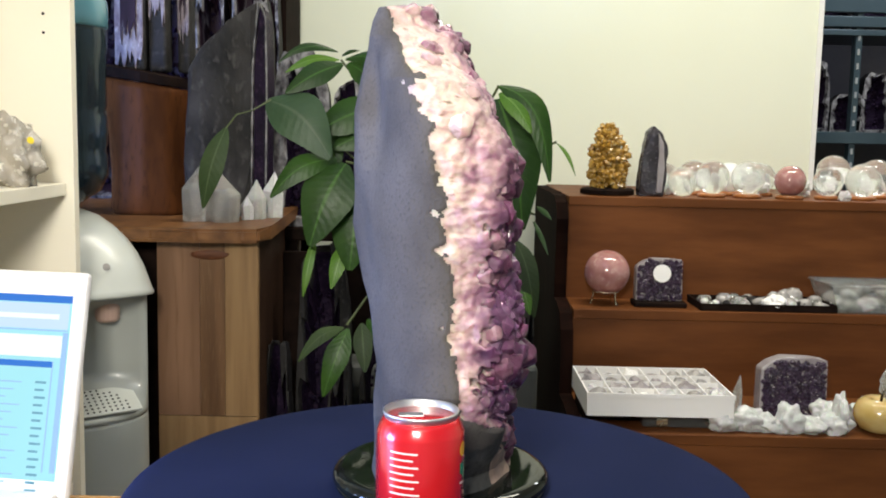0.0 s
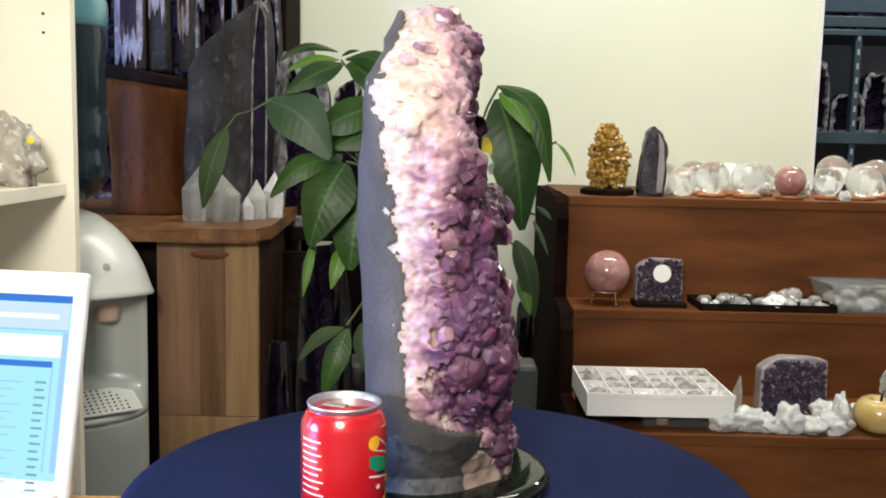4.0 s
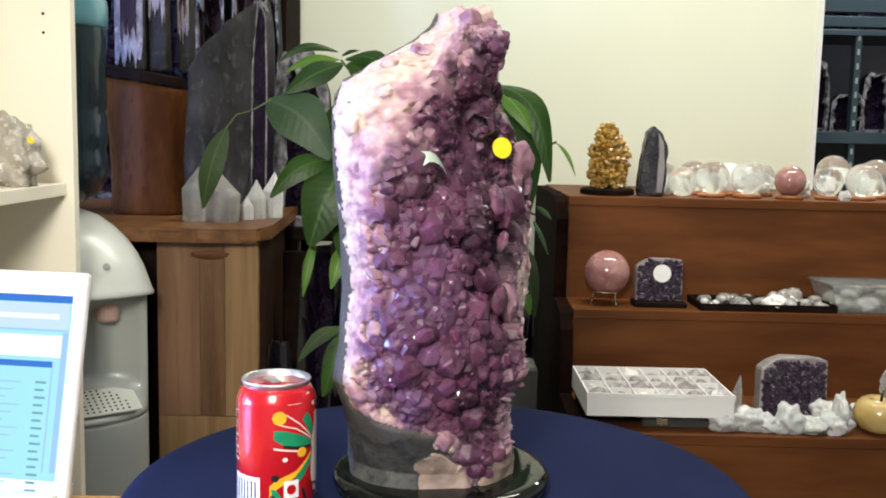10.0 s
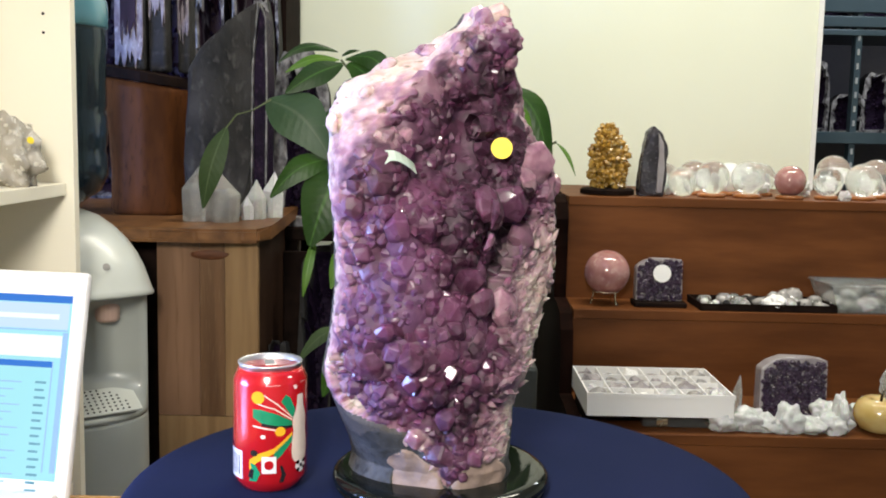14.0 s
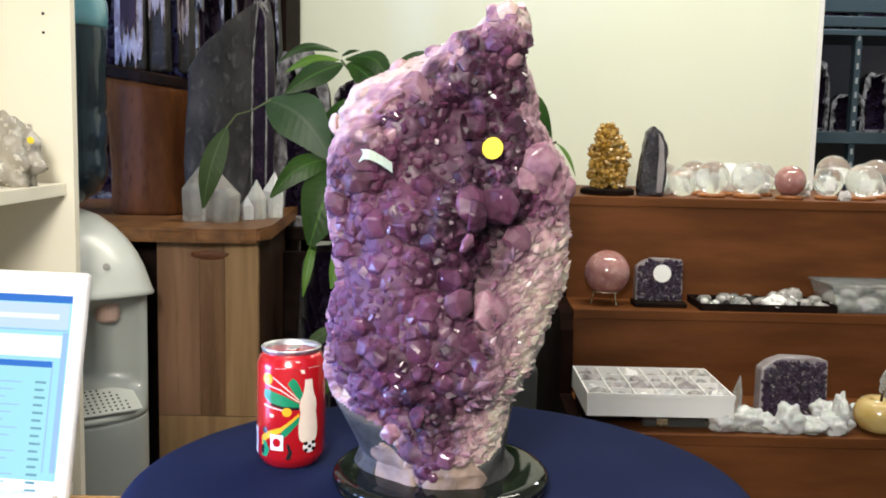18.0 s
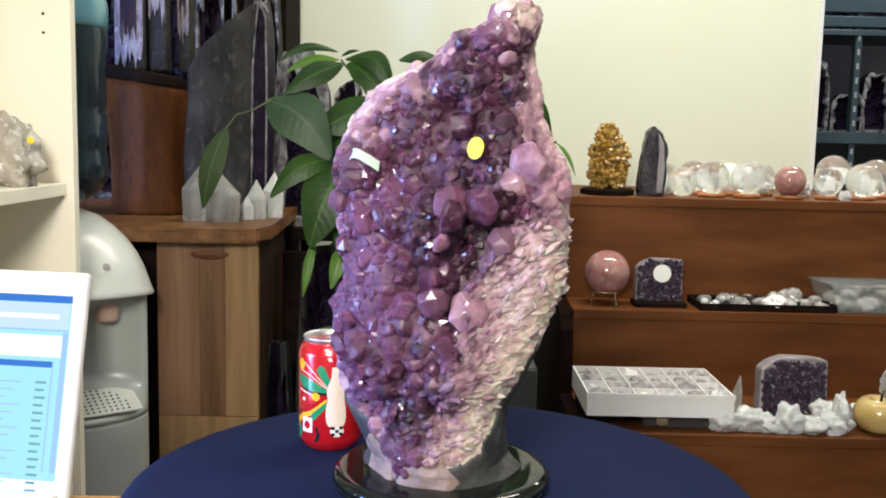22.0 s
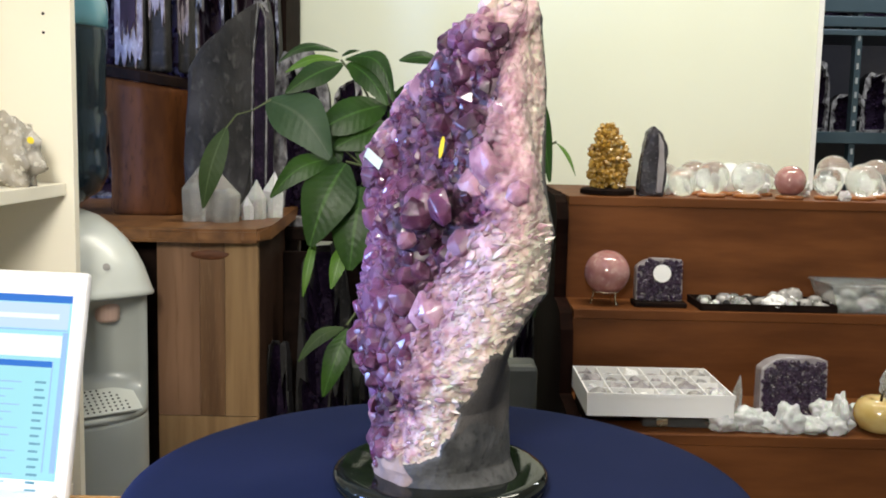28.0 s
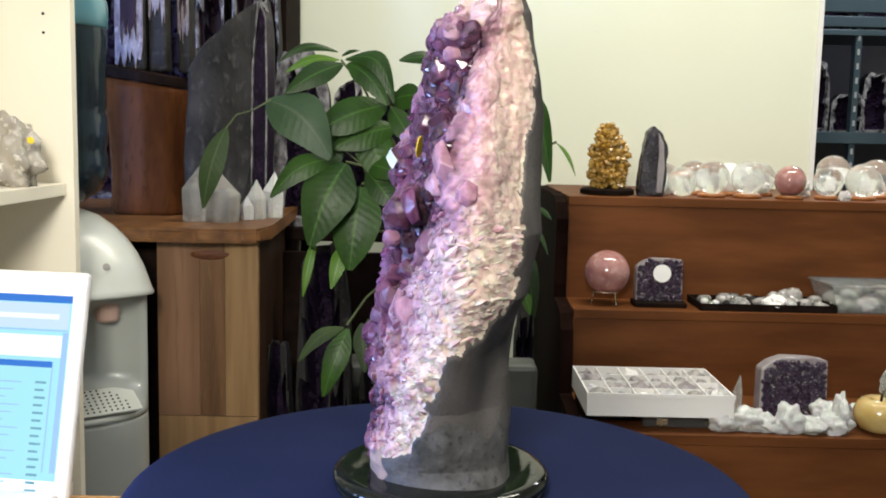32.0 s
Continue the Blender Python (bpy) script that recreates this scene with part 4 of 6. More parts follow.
tray = base("stone_tray", pose(0.742, 2.222, TOP2), "shallow black tray filled with pale tumbled stones", "tray")
part("bottom", block(-0.150, 0.148, -0.060, 0.060, 0.0, 0.004), BLACK_WOOD, tray)
for x0, x1, y0, y1 in ((-0.152, 0.150, -0.064, -0.060), (-0.152, 0.150, 0.060, 0.064), (-0.156, -0.152, -0.064, 0.064), (0.150, 0.154, -0.064, 0.064)):
    part("side", block(x0, x1, y0, y1, 0.0, 0.017, 0.001), BLACK_WOOD, tray)
PEBBLE = surface("grey_agate_pebble", (0.40, 0.38, 0.36), (0.24, 0.23, 0.22), 0.2, 40, 120, 0.1, coat=0.3)
stones(46, 0.602, 0.880, 2.170, 2.272, TOP2 + 0.004, 31, (0.010, 0.018), (MILK, GLASS_VEIL, PEBBLE, GLASS_VEIL, PEBBLE, GREY_ROCK), "stones in the black tray", "small pale tumbled stone in the black tray")
solo("white_stone", rough_ball(0.028, 0.020, 0.020, 0.3, 2, 70, 3, flat=-0.012), CARDBOARD, pose(0.760, 2.180, TOP2 + 0.017), "bright white rough stone in the tray", "stone")
for x, s in ((0.80, 0.020), (0.822, 0.022), (0.775, 0.016)):
    solo("agate_nodule", rough_ball(s, s, s, 0.3, 2, int(x * 100), 3, flat=-s * 0.6), PEBBLE, pose(x, 2.235, TOP2 + 0.010 + s * 0.6), "grey rounded agate nodule on the tray", "stone", "nodules on the tray", smooth=True)
tub = base("plastic_tub", pose(0.985, 2.226, TOP2), "clear plastic tub full of pale stones", "container")
part("bottom", block(-0.085, 0.085, -0.062, 0.062, 0.0, 0.003), CLEAR_PLASTIC, tub)
for pts in (((-0.085, -0.062), (0.085, -0.062), (-0.105, -0.070), (0.105, -0.070)), ((0.085, -0.062), (0.085, 0.062), (0.105, -0.070), (0.105, 0.070)),
            ((0.085, 0.062), (-0.085, 0.062), (0.105, 0.070), (-0.105, 0.070)), ((-0.085, 0.062), (-0.085, -0.062), (-0.105, 0.070), (-0.105, -0.070))):
    bm = bmesh.new()
    q = [Vector((*pts[0], 0.002)), Vector((*pts[1], 0.002)), Vector((*pts[3], 0.062)), Vector((*pts[2], 0.062))]
    bmesh.ops.solidify(bm, geom=[bm.faces.new([bm.verts.new(v) for v in q])], thickness=0.002)
    part("side", bm, CLEAR_PLASTIC, tub)
part("rim", tube([(-0.106, -0.071, 0.062), (0.106, -0.071, 0.062), (0.106, 0.071, 0.062), (-0.106, 0.071, 0.062), (-0.106, -0.071, 0.062)], 0.0028), CLEAR_PLASTIC, tub)
stones(34, 0.905, 1.065, 2.175, 2.275, TOP2 + 0.004, 32, (0.014, 0.022), (MILK, PEBBLE, GLASS_VEIL), "stones in the tub", "pale tumbled stone in the plastic tub")
stones(12, 0.92, 1.05, 2.185, 2.262, TOP2 + 0.028, 33, (0.014, 0.020), (MILK, PEBBLE), "stones in the tub", "pale tumbled stone in the plastic tub")

# lowest step
under = base("clear_container", pose(0.475, 1.975, TOP3), "low clear plastic container under the white box", "container")
part("body", block(-0.065, 0.075, -0.080, 0.080, 0.0, 0.029, 0.003), CLEAR_PLASTIC, under)
solo("brass_clasp", block(-0.012, 0.012, -0.002, 0.002, -0.008, 0.008, 0.002), BRASS, pose(0.448, 1.8905, TOP3 + 0.012), "small brass-coloured piece in front of the container", "clasp")
solo("box_support", block(-0.05, 0.05, -0.06, 0.06, 0.0, 0.029, 0.002), BLACK_WOOD, pose(0.345, 2.00, TOP3), "dark low block under the white box", "block")
box = base("compartment_box", pose(0.438, 1.98, TOP3 + 0.0295), "open white cardboard box with rows of small compartments of minerals", "box")
BX, BY, BH = 0.143, 0.110, 0.046
part("bottom", block(-BX, BX, -BY, BY, 0.0, 0.003), CARDBOARD, box)
for x0, x1, y0, y1, nm in ((-BX, BX, -BY - 0.003, -BY, "front_flap"), (-BX, BX, BY, BY + 0.003, "side"), (-BX - 0.003, -BX, -BY - 0.003, BY + 0.003, "side"), (BX, BX + 0.003, -BY - 0.003, BY + 0.003, "side")):
    part(nm, block(x0, x1, y0, y1, 0.0, BH), CARDBOARD, box)
part("lid_edge", block(-BX - 0.004, BX + 0.004, -BY - 0.0055, -BY - 0.0035, 0.038, BH + 0.001), CARDBOARD, box, "folded front lip")
notch = lathe([(0.0005, 0), (0.008, 0), (0.008, 0.001), (0.0005, 0.001)], 20)
part("notch", notch, CARDBOARD, box, "thumb notch").matrix_local = pose(0.0, -BY - 0.0058, 0.040, 90, 0, 0)
for i in range(1, 6):
    part("divider", block(-BX + i * 2 * BX / 6 - 0.001, -BX + i * 2 * BX / 6 + 0.001, -BY, BY, 0.003, BH - 0.002), CARDBOARD, box)
for j in range(1, 4):
    part("divider", block(-BX, BX, -BY + j * BY / 2 - 0.001, -BY + j * BY / 2 + 0.001, 0.003, BH - 0.0035), CARDBOARD, box)
rg = random.Random(77)
for i in range(6):
    for j in range(4):
        s = rg.uniform(0.012, 0.0185)
        x, y = 0.438 - BX + (i + 0.5) * BX / 3, 1.98 - BY + (j + 0.5) * BY / 2
        solo("boxed_mineral", rough_ball(s * 1.2, s * 1.1, s, 0.5, 2.5, 300 + i * 4 + j, 2, flat=-s * 0.6), rg.choice((MILK, CARDBOARD, PEBBLE, PEBBLE, PALE_STONE)), pose(x, y, TOP3 + 0.0295 + 0.0168 + s * 0.75, 0, 0, rg.uniform(0, 90)),
             "small pale mineral specimen in a box compartment", "stone", "minerals in the white box")
        solo("padding", rough_ball(0.020, 0.022, 0.007, 0.3, 3, 500 + i * 4 + j, 2), CARDBOARD, pose(x, y, TOP3 + 0.0295 + 0.0100), "white padding in a box compartment", "padding", "padding in the white box")
druse_slab("amethyst_block", 0.136, 0.132, 0.05, pose(0.738, 1.965, TOP3, -5, 0, -4), "large violet amethyst block with a pale cut edge", rim=PALE_STONE, seed=9)
solo("quartz_point", crystal(0.013, 0.078, 0.035, random.Random(3)), GLASS_VEIL, pose(0.594, 1.895, TOP3, 0, 3, 10), "tall clear quartz point beside the white box", "mineral")
for x, y, sx, sz, seed in ((0.622, 1.885, 0.030, 0.024, 41), (0.668, 1.885, 0.036, 0.028, 42), (0.716, 1.885, 0.032, 0.022, 43), (0.752, 1.878, 0.030, 0.034, 44), (0.796, 1.878, 0.034, 0.020, 45), (0.842, 1.880, 0.034, 0.024, 46), (0.857, 1.885, 0.014, 0.046, 47), (0.845, 1.935, 0.026, 0.030, 48), (0.935, 1.96, 0.03, 0.03, 49)):
    solo("rough_quartz", rough_ball(sx, 0.022, sz, 0.42, 1.7, seed, 4, flat=-sz * 0.7), MILK, pose(x - 0.053, y, TOP3 + sz * 0.7), "rough white quartz chunk along the shelf edge", "mineral", "quartz chunks on the lowest step", smooth=True)
apple = base("onyx_apple", pose(0.886, 1.895, TOP3), "polished yellow onyx apple on the shelf", "ornament")
part("fruit", lathe([(0.010, 0.004), (0.022, 0.0), (0.040, 0.010), (0.050, 0.030), (0.050, 0.046), (0.043, 0.062), (0.030, 0.070), (0.016, 0.068), (0.006, 0.060), (0.001, 0.058)], 40), ONYX, apple, smooth=True)
part("stalk", tube([(0, 0, 0.058), (0.002, 0, 0.075), (0.007, 0, 0.088)], 0.003, taper=0.7), DARK_WOOD, apple)
bm = rough_ball(0.022, 0.008, 0.030, 0.4, 3, 60, 3, at=(0.018, 0, 0.098))
part("stone_leaf", bm, GLASS_VEIL, apple, "pale carved leaf")

# ---- far room: metal racks with geodes ----
TEAL_METAL = surface("blue_grey_rack_paint", (0.055, 0.085, 0.105), (0.040, 0.065, 0.080), 0.4, 6, 60, 0.08, metal=0.2)
PALE_RIM = surface("pale_geode_rim", (0.34, 0.33, 0.34), (0.012, 0.010, 0.014), 0.5, 55, 150, 0.6, third=(0.10, 0.08, 0.11), grain=(1, 1, 0.6), spec=0.2)
CAVITY = surface("dark_geode_cavity", (0.008, 0.005, 0.014), (0.020, 0.011, 0.030), 0.5, 30, 120, 0.8, third=(0.040, 0.022, 0.045), depth=0.006, spec=0.08)


DRIPS = surface("violet_and_white_drips", (0.045, 0.020, 0.035), (0.010, 0.006, 0.010), 0.5, 16, 42, 0.6, third=(0.26, 0.24, 0.25), grain=(1, 1, 0.28), spec=0.15)


def cathedral(w, h, d, m, label, seed, group="", rock=BLACK_ROCK, lean=0.0, open_to=0.72, rim=PALE_RIM, tip=0.5, category="geode", sill=0.05, hollow=CAVITY):
    """A standing half geode: rock shell, pale cut rim and a dark crystal hollow, open to -y."""
    rg = random.Random(seed)
    ob = base("cathedral_geode", m, label, category, group)
    n = 44
    outer, inner = [], []
    for k in range(n):
        a = math.pi * (0.5 - 0.5 * math.cos(math.pi * k / (n - 1)))
        c, s = math.cos(a), math.sin(a)
        x = w / 2 * (abs(c) ** 0.55) * (1 if c > 0 else -1)
        z = h * (s ** tip)
        j = 1 + 0.07 * noise.noise(Vector((c * 2, s * 2, seed * 3.1))) + 0.06 * noise.noise(Vector((c * 3, z * 22, seed)))
        outer.append((x * j + lean * z, z * j))
        j2 = min(0.97, open_to * (1 + 0.22 * noise.noise(Vector((c * 4, s * 4, seed * 5.3))) + 0.30 * noise.noise(Vector((c * 3, z * 26, seed * 2.3))) + 0.16 * noise.noise(Vector((c * 3, z * 70, seed)))))
        inner.append((x * j2 + lean * z, sill * h + z * 0.90 * (0.6 + 0.4 * j2 / open_to)))
    outer[0], outer[-1] = (outer[0][0], 0.0), (outer[-1][0], 0.0)
    bm = bmesh.new()
    rings = [[bm.verts.new((x * f, y, z * g)) for x, z in outer] for y, f, g in ((0.0, 1, 1), (d * 0.35, 1.0, 0.985), (d * 0.75, 0.82, 0.93), (d, 0.45, 0.82))]
    for lo, hi in zip(rings, rings[1:]):
        for i in range(n - 1):
            bm.faces.new((lo[i], lo[i + 1], hi[i + 1], hi[i]))
    bm.faces.new(rings[-1])
    bm.faces.new([r[0] for r in rings] + [r[-1] for r in reversed(rings)])
    part("shell", bm, rock, ob)
    bm = bmesh.new()
    a = [bm.verts.new((x, 0.0, z)) for x, z in outer]
    b = [bm.verts.new((x, -0.002, z)) for x, z in inner]
    c = [bm.verts.new((x * 0.9, d * 0.12, z * 0.97 + 0.012 * h)) for x, z in inner]
    for lo, hi in ((a, b), (b, c)):
        for i in range(n - 1):
            bm.faces.new((lo[i], lo[i + 1], hi[i + 1], hi[i]))
        bm.faces.new((lo[-1], lo[0], hi[0], hi[-1]))
    part("rim", bm, rim, ob, "pale cut quartz rim")
    bm = bmesh.new()
    c = [bm.verts.new((x * 0.9, d * 0.12, z * 0.97 + 0.012 * h)) for x, z in inner]
    e = [bm.verts.new((x * 0.55, d * 0.5, z * 0.8 + 0.06 * h)) for x, z in inner]
    for i in range(n - 1):
        bm.faces.new((c[i], c[i + 1], e[i + 1], e[i]))
    bm.faces.new((c[-1], c[0], e[0], e[-1]))
    bm.faces.new(e)
    part("cavity", bm, hollow, ob, "dark violet crystal hollow")
    c, e = [(Vector((x * 0.9, d * 0.12, z * 0.97 + 0.012 * h))) for x, z in inner], [Vector((x * 0.55, d * 0.5, z * 0.8 + 0.06 * h)) for x, z in inner]
    bm = bmesh.new()
    for k in range(60):
        u = rg.randrange(n)
        q = c[u].lerp(e[u], rg.random())
        q.x, q.z = q.x * rg.uniform(0.3, 1), q.z * rg.uniform(0.5, 1) + 0.03 * h
        r = min(w, h) * rg.uniform(0.03, 0.07)
        t = Vector((rg.uniform(-0.6, 0.6), -1, rg.uniform(-0.6, 0.6))).to_track_quat("Z", "Y").to_matrix().to_4x4()
        crystal(r, r, r, rg, bm, Matrix.Translation(Vector((q.x, d * 0.42, q.z))) @ t)
    tagged(part("druse", bm, CAVITY, ob, "tiny dark violet crystals"), kind="stuff")
    return ob


rack = base("metal_rack", pose(0, 0, 0), "blue-grey painted steel rack with perforated posts", "rack")
for z0, z1, y0 in ((1.52, 1.545, 4.17), (1.555, 1.60, 4.165), (1.615, 1.70, 4.16), (1.065, 1.115, 4.165), (0.50, 0.55, 4.165)):
    part("beam", block(0.9, 3.1, y0, y0 + 0.03, z0, z1, 0.003), TEAL_METAL, rack)
for z in (1.10, 1.535, 0.53):
    part("deck", block(0.9, 3.1, 4.2, 4.75, z, z + 0.012), TEAL_METAL, rack)
for x in (0.92, 1.745, 3.05):
    for y in (4.20, 4.72):
        post = block(x - 0.013, x + 0.013, y - 0.02, y + 0.02, 0.0, 2.2)
        part("post", post, TEAL_METAL, rack)
    for k in range(30):
        part("slot", block(x - 0.005, x + 0.005, 4.1775, 4.1795, 0.3 + 0.06 * k, 0.325 + 0.06 * k), ALUMINIUM, rack)
FAR = "geodes on the metal rack"
for x, w, h, seed in ((1.600, 0.12, 0.30, 3), (1.745, 0.15, 0.17, 4), (1.86, 0.13, 0.26, 5), (1.98, 0.11, 0.22, 6), (1.50, 0.1, 0.25, 7)):
    cathedral(w, h, 0.14, pose(x, 4.24, 1.1125), "dark amethyst geode with pale outlined rim on the rack", seed, FAR, open_to=0.80)
for x, w, h, seed in ((1.62, 0.16, 0.30, 13), (1.80, 0.14, 0.34, 14), (1.96, 0.14, 0.28, 15)):
    cathedral(w, h, 0.14, pose(x, 4.24, 0.5425), "dark amethyst geode with pale outlined rim on the rack", seed, FAR, open_to=0.80)
for x, w, h, seed in ((1.66, 0.14, 0.26, 23), (1.84, 0.15, 0.30, 24)):
    cathedral(w, h, 0.14, pose(x, 4.24, 1.5475), "dark amethyst geode with pale outlined rim on the rack", seed, FAR, open_to=0.80)

# ---- left: long wooden bench with stump, rocks and crystal points ----
bench = base("wood_bench", pose(0, 0, 0), "long wooden bench with a honey-coloured slab top and pine front", "bench")
slab_outline = [(-0.66, 1.735), (-0.62, 1.708), (-0.52, 1.716), (-0.44, 1.705), (-0.36, 1.712), (-0.330, 1.722), (-0.322, 1.80), (-0.335, 2.1), (-0.352, 2.45), (-0.372, 2.80), (-0.95, 2.80), (-0.95, 1.85)]
bm = bmesh.new()
lo = [bm.verts.new((x, y, 0.868)) for x, y in slab_outline]
hi = [bm.verts.new((x, y, 0.893)) for x, y in slab_outline]
bm.faces.new(list(reversed(lo)))
bm.faces.new(hi)
for i in range(len(lo)):
    bm.faces.new((lo[i], lo[(i + 1) % len(lo)], hi[(i + 1) % len(lo)], hi[i]))
bmesh.ops.bevel(bm, geom=[e for e in bm.edges], offset=0.005, segments=2, affect="EDGES")
part("slab_top", bm, SLAB_WOOD, bench, "thick slab top with a live edge")
for x0, x1, tone in ((-0.522, -0.4442, RED_PINE), (-0.4438, -0.3982, STREAK_PINE), (-0.3978, -0.338, PINE)):
    part("front_board", block(x0, x1, 1.750, 1.768, 0.54, 0.868, 0.0006), tone, bench)
part("plinth_board", block(-0.522, -0.338, 1.7505, 1.768, 0.0, 0.5385, 0.0005), PINE, bench)
bm = bmesh.new()
p = [(-0.339, 1.769), (-0.357, 1.769), (-0.413, 2.79), (-0.395, 2.79)]
lo = [bm.verts.new((x, y, 0.0)) for x, y in p]
hi = [bm.verts.new((x, y, 0.868)) for x, y in p]
bm.faces.new(lo), bm.faces.new(hi)
for i in range(4):
    bm.faces.new((lo[i], lo[(i + 1) % 4], hi[(i + 1) % 4], hi[i]))
part("side_board", bm, SIDE_WOOD, bench, "dark brown stained side board")
knot = bmesh.new()
bmesh.ops.create_icosphere(knot, subdivisions=3, radius=1.0)
for v in knot.verts:
    v.co = Vector((v.co.x * 0.034 * (1 + 0.2 * noise.noise(v.co * 2)), v.co.y * 0.0016, v.co.z * 0.009))
part("wood_knot", knot, KNOT_WOOD, bench, "dark reddish knot", smooth=True).location = (-0.425, 1.7495, 0.842)
TOPB = 0.893


def bark(a, z):
    return 1 + 0.06 * math.sin(2 * a + 1) + 0.035 * math.sin(5 * a + 9 * z) + 0.02 * math.sin(11 * a)


stump = base("wood_stump", pose(-0.605, 2.03, TOPB), "polished red-brown tree stump with a dark slab on top", "stump")
def slanted(bm):
    for v in bm.verts:
        v.co.z -= 0.15 * v.co.x * max(0, v.co.z / 0.28)
    return bm


part("trunk", slanted(lathe([(0.082, 0.0), (0.086, 0.01), (0.083, 0.08), (0.086, 0.18), (0.093, 0.25), (0.094, 0.262), (0.085, 0.266)], 40, bark)), STUMP_WOOD, stump, smooth=True)
part("top_slab", slanted(lathe([(0.088, 0.2665), (0.096, 0.268), (0.098, 0.286), (0.090, 0.290)], 40, bark)), BLACK_WOOD, stump, "dark wooden slab")


CHALKY = surface("chalky_lilac_quartz", (0.33, 0.285, 0.295), (0.13, 0.095, 0.115), 0.4, 60, 160, 0.7, third=(0.44, 0.40, 0.40), grain=(1, 1, 0.45), spec=0.3)


def ragged_slab(x0, x1, y, z0, z1, hang, seed, group, label):
    """A sawn half geode on end: grey rock below, and from the top a violet hollow that hangs down behind a jagged white rim."""
    ob = base("geode_slab", pose(x0, y, z0), label, "geode", group)
    w, h = x1 - x0, z1 - z0
    part("rock_body", block(0.0, w, 0.0, 0.05, 0.0, h, 0.006), GREY_ROCK, ob, "grey sawn rock")
    rg = random.Random(seed)
    for name, material, inset, short, y0, y1, label2 in (("rim", CHALKY, 0.002, 0.0, -0.004, 0.001, "jagged white quartz rim"), ("hollow", DRIPS, 0.24 * w, 0.055, -0.007, -0.001, "violet crystal hollow")):
        n = 15
        low = [(inset + (w - 2 * inset) * k / n, h - hang + short + rg.uniform(-0.030, 0.030) * (1 if k % 2 else 0.4)) for k in range(n + 1)]
        part(name, prism(low + [(w - inset, h - 0.004), (inset, h - 0.004)], y0, y1), material, ob, label2)
    return ob


ON_STUMP = "geode slabs on the stump"
ragged_slab(-0.672, -0.612, 1.985, TOPB + 0.291, TOPB + 0.56, 0.245, 31, ON_STUMP, "tall sawn geode slab with white and violet crystals on the stump")
ragged_slab(-0.608, -0.572, 2.000, TOPB + 0.291, TOPB + 0.56, 0.150, 32, ON_STUMP, "tall grey geode slab with a white crystal top on the stump")
ragged_slab(-0.560, -0.534, 2.040, TOPB + 0.291, TOPB + 0.56, 0.190, 33, ON_STUMP, "narrow geode slab with hanging white crystals on the stump")

# tall grey rock with a slit of amethyst
rock = base("split_rock", pose(-0.45, 2.02, TOPB), "tall pointed grey rock split open along one side", "rock")
bm = prism([(-0.082, 0.0), (0.050, 0.0), (0.055, 0.12), (0.058, 0.30), (0.070, 0.432), (0.056, 0.426), (0.008, 0.392), (-0.045, 0.345), (-0.070, 0.30), (-0.080, 0.15)], -0.05, 0.06, bevel=0.012)
bmesh.ops.subdivide_edges(bm, edges=bm.edges[:], cuts=3, use_grid_fill=True)
for v in bm.verts:
    v.co += Vector((0.5, 1, 0.3)) * 0.007 * noise.noise(v.co * 16) + Vector((0.3, 1, 0.3)) * 0.003 * noise.noise(v.co * 60)
    v.co.z = max(v.co.z, 0.0)
part("rock_body", bm, SPLIT_ROCK, rock, "weathered grey rock")
part("slit", prism([(0.060, 0.002), (0.083, 0.002), (0.086, 0.25), (0.084, 0.40), (0.073, 0.425), (0.062, 0.30)], -0.046, 0.05, bevel=0.004), CAVITY, rock, "dark violet crystal slit")
part("slit_edge", prism([(0.0555, 0.0), (0.0590, 0.0), (0.0615, 0.30), (0.0725, 0.43), (0.070, 0.432), (0.0585, 0.30)], -0.054, 0.0), PALE_RIM, rock, "pale quartz edge")
part("slit_edge", prism([(0.0835, 0.0), (0.0865, 0.0), (0.0890, 0.25), (0.0865, 0.40), (0.073, 0.432), (0.073, 0.427), (0.084, 0.40), (0.0865, 0.25)], -0.050, -0.045), PALE_RIM, rock, "pale quartz edge")
CLEARISH = surface("clear_grey_quartz", (0.80, 0.80, 0.78), (0.62, 0.62, 0.60), 0.10, 30, 90, 0.4, glass=0.78, ior=1.5, wear=0.05)
for x, y, r, l, t, rz, seed in ((-0.477, 1.86, 0.030, 0.066, 0.040, 20, 1), (-0.425, 1.855, 0.030, 0.056, 0.040, 8, 2)):
    solo("quartz_generator", crystal(r, l, t, random.Random(seed + 60)), CLEARISH, pose(x, y, TOPB, 0, 0, rz), "stout clear quartz point standing on the bench", "mineral", "quartz points on the bench")
for x, y, s, h, seed in ((-0.372, 1.93, 0.020, 0.075, 4), (-0.350, 1.98, 0.022, 0.085, 5), (-0.385, 1.90, 0.014, 0.045, 6)):
    solo("quartz_spike", crystal(s, h * 0.6, h * 0.5, random.Random(seed)), MILK, pose(x, y, TOPB, 0, 10 * (seed - 5), seed * 20), "pale grey quartz point leaning by the split rock", "mineral", "quartz points by the rock")
cabinet = base("display_cabinet", pose(0, 0, 0), "tall open black display cabinet on the bench", "cabinet")
part("back_panel", block(-1.30, -0.419, 2.78, 2.80, TOPB, 2.1), BLACK_WOOD, cabinet)
part("side_panel", block(-0.4375, -0.4175, 2.55, 2.779, TOPB, 2.1, 0.002), BLACK_WOOD, cabinet)
part("top_panel", block(-1.30, -0.438, 2.55, 2.779, 2.08, 2.1, 0.002), BLACK_WOOD, cabinet)
# Dark board added so that the gap between bench and cooler stays dark.
solo("dark_gap_fill", block(-0.95, -0.5235, 1.79, 1.81, 0.0, 0.867), BLACK_WOOD, pose(0, 0, 0), "dark board added to fill the gap beside the bench front", "board")
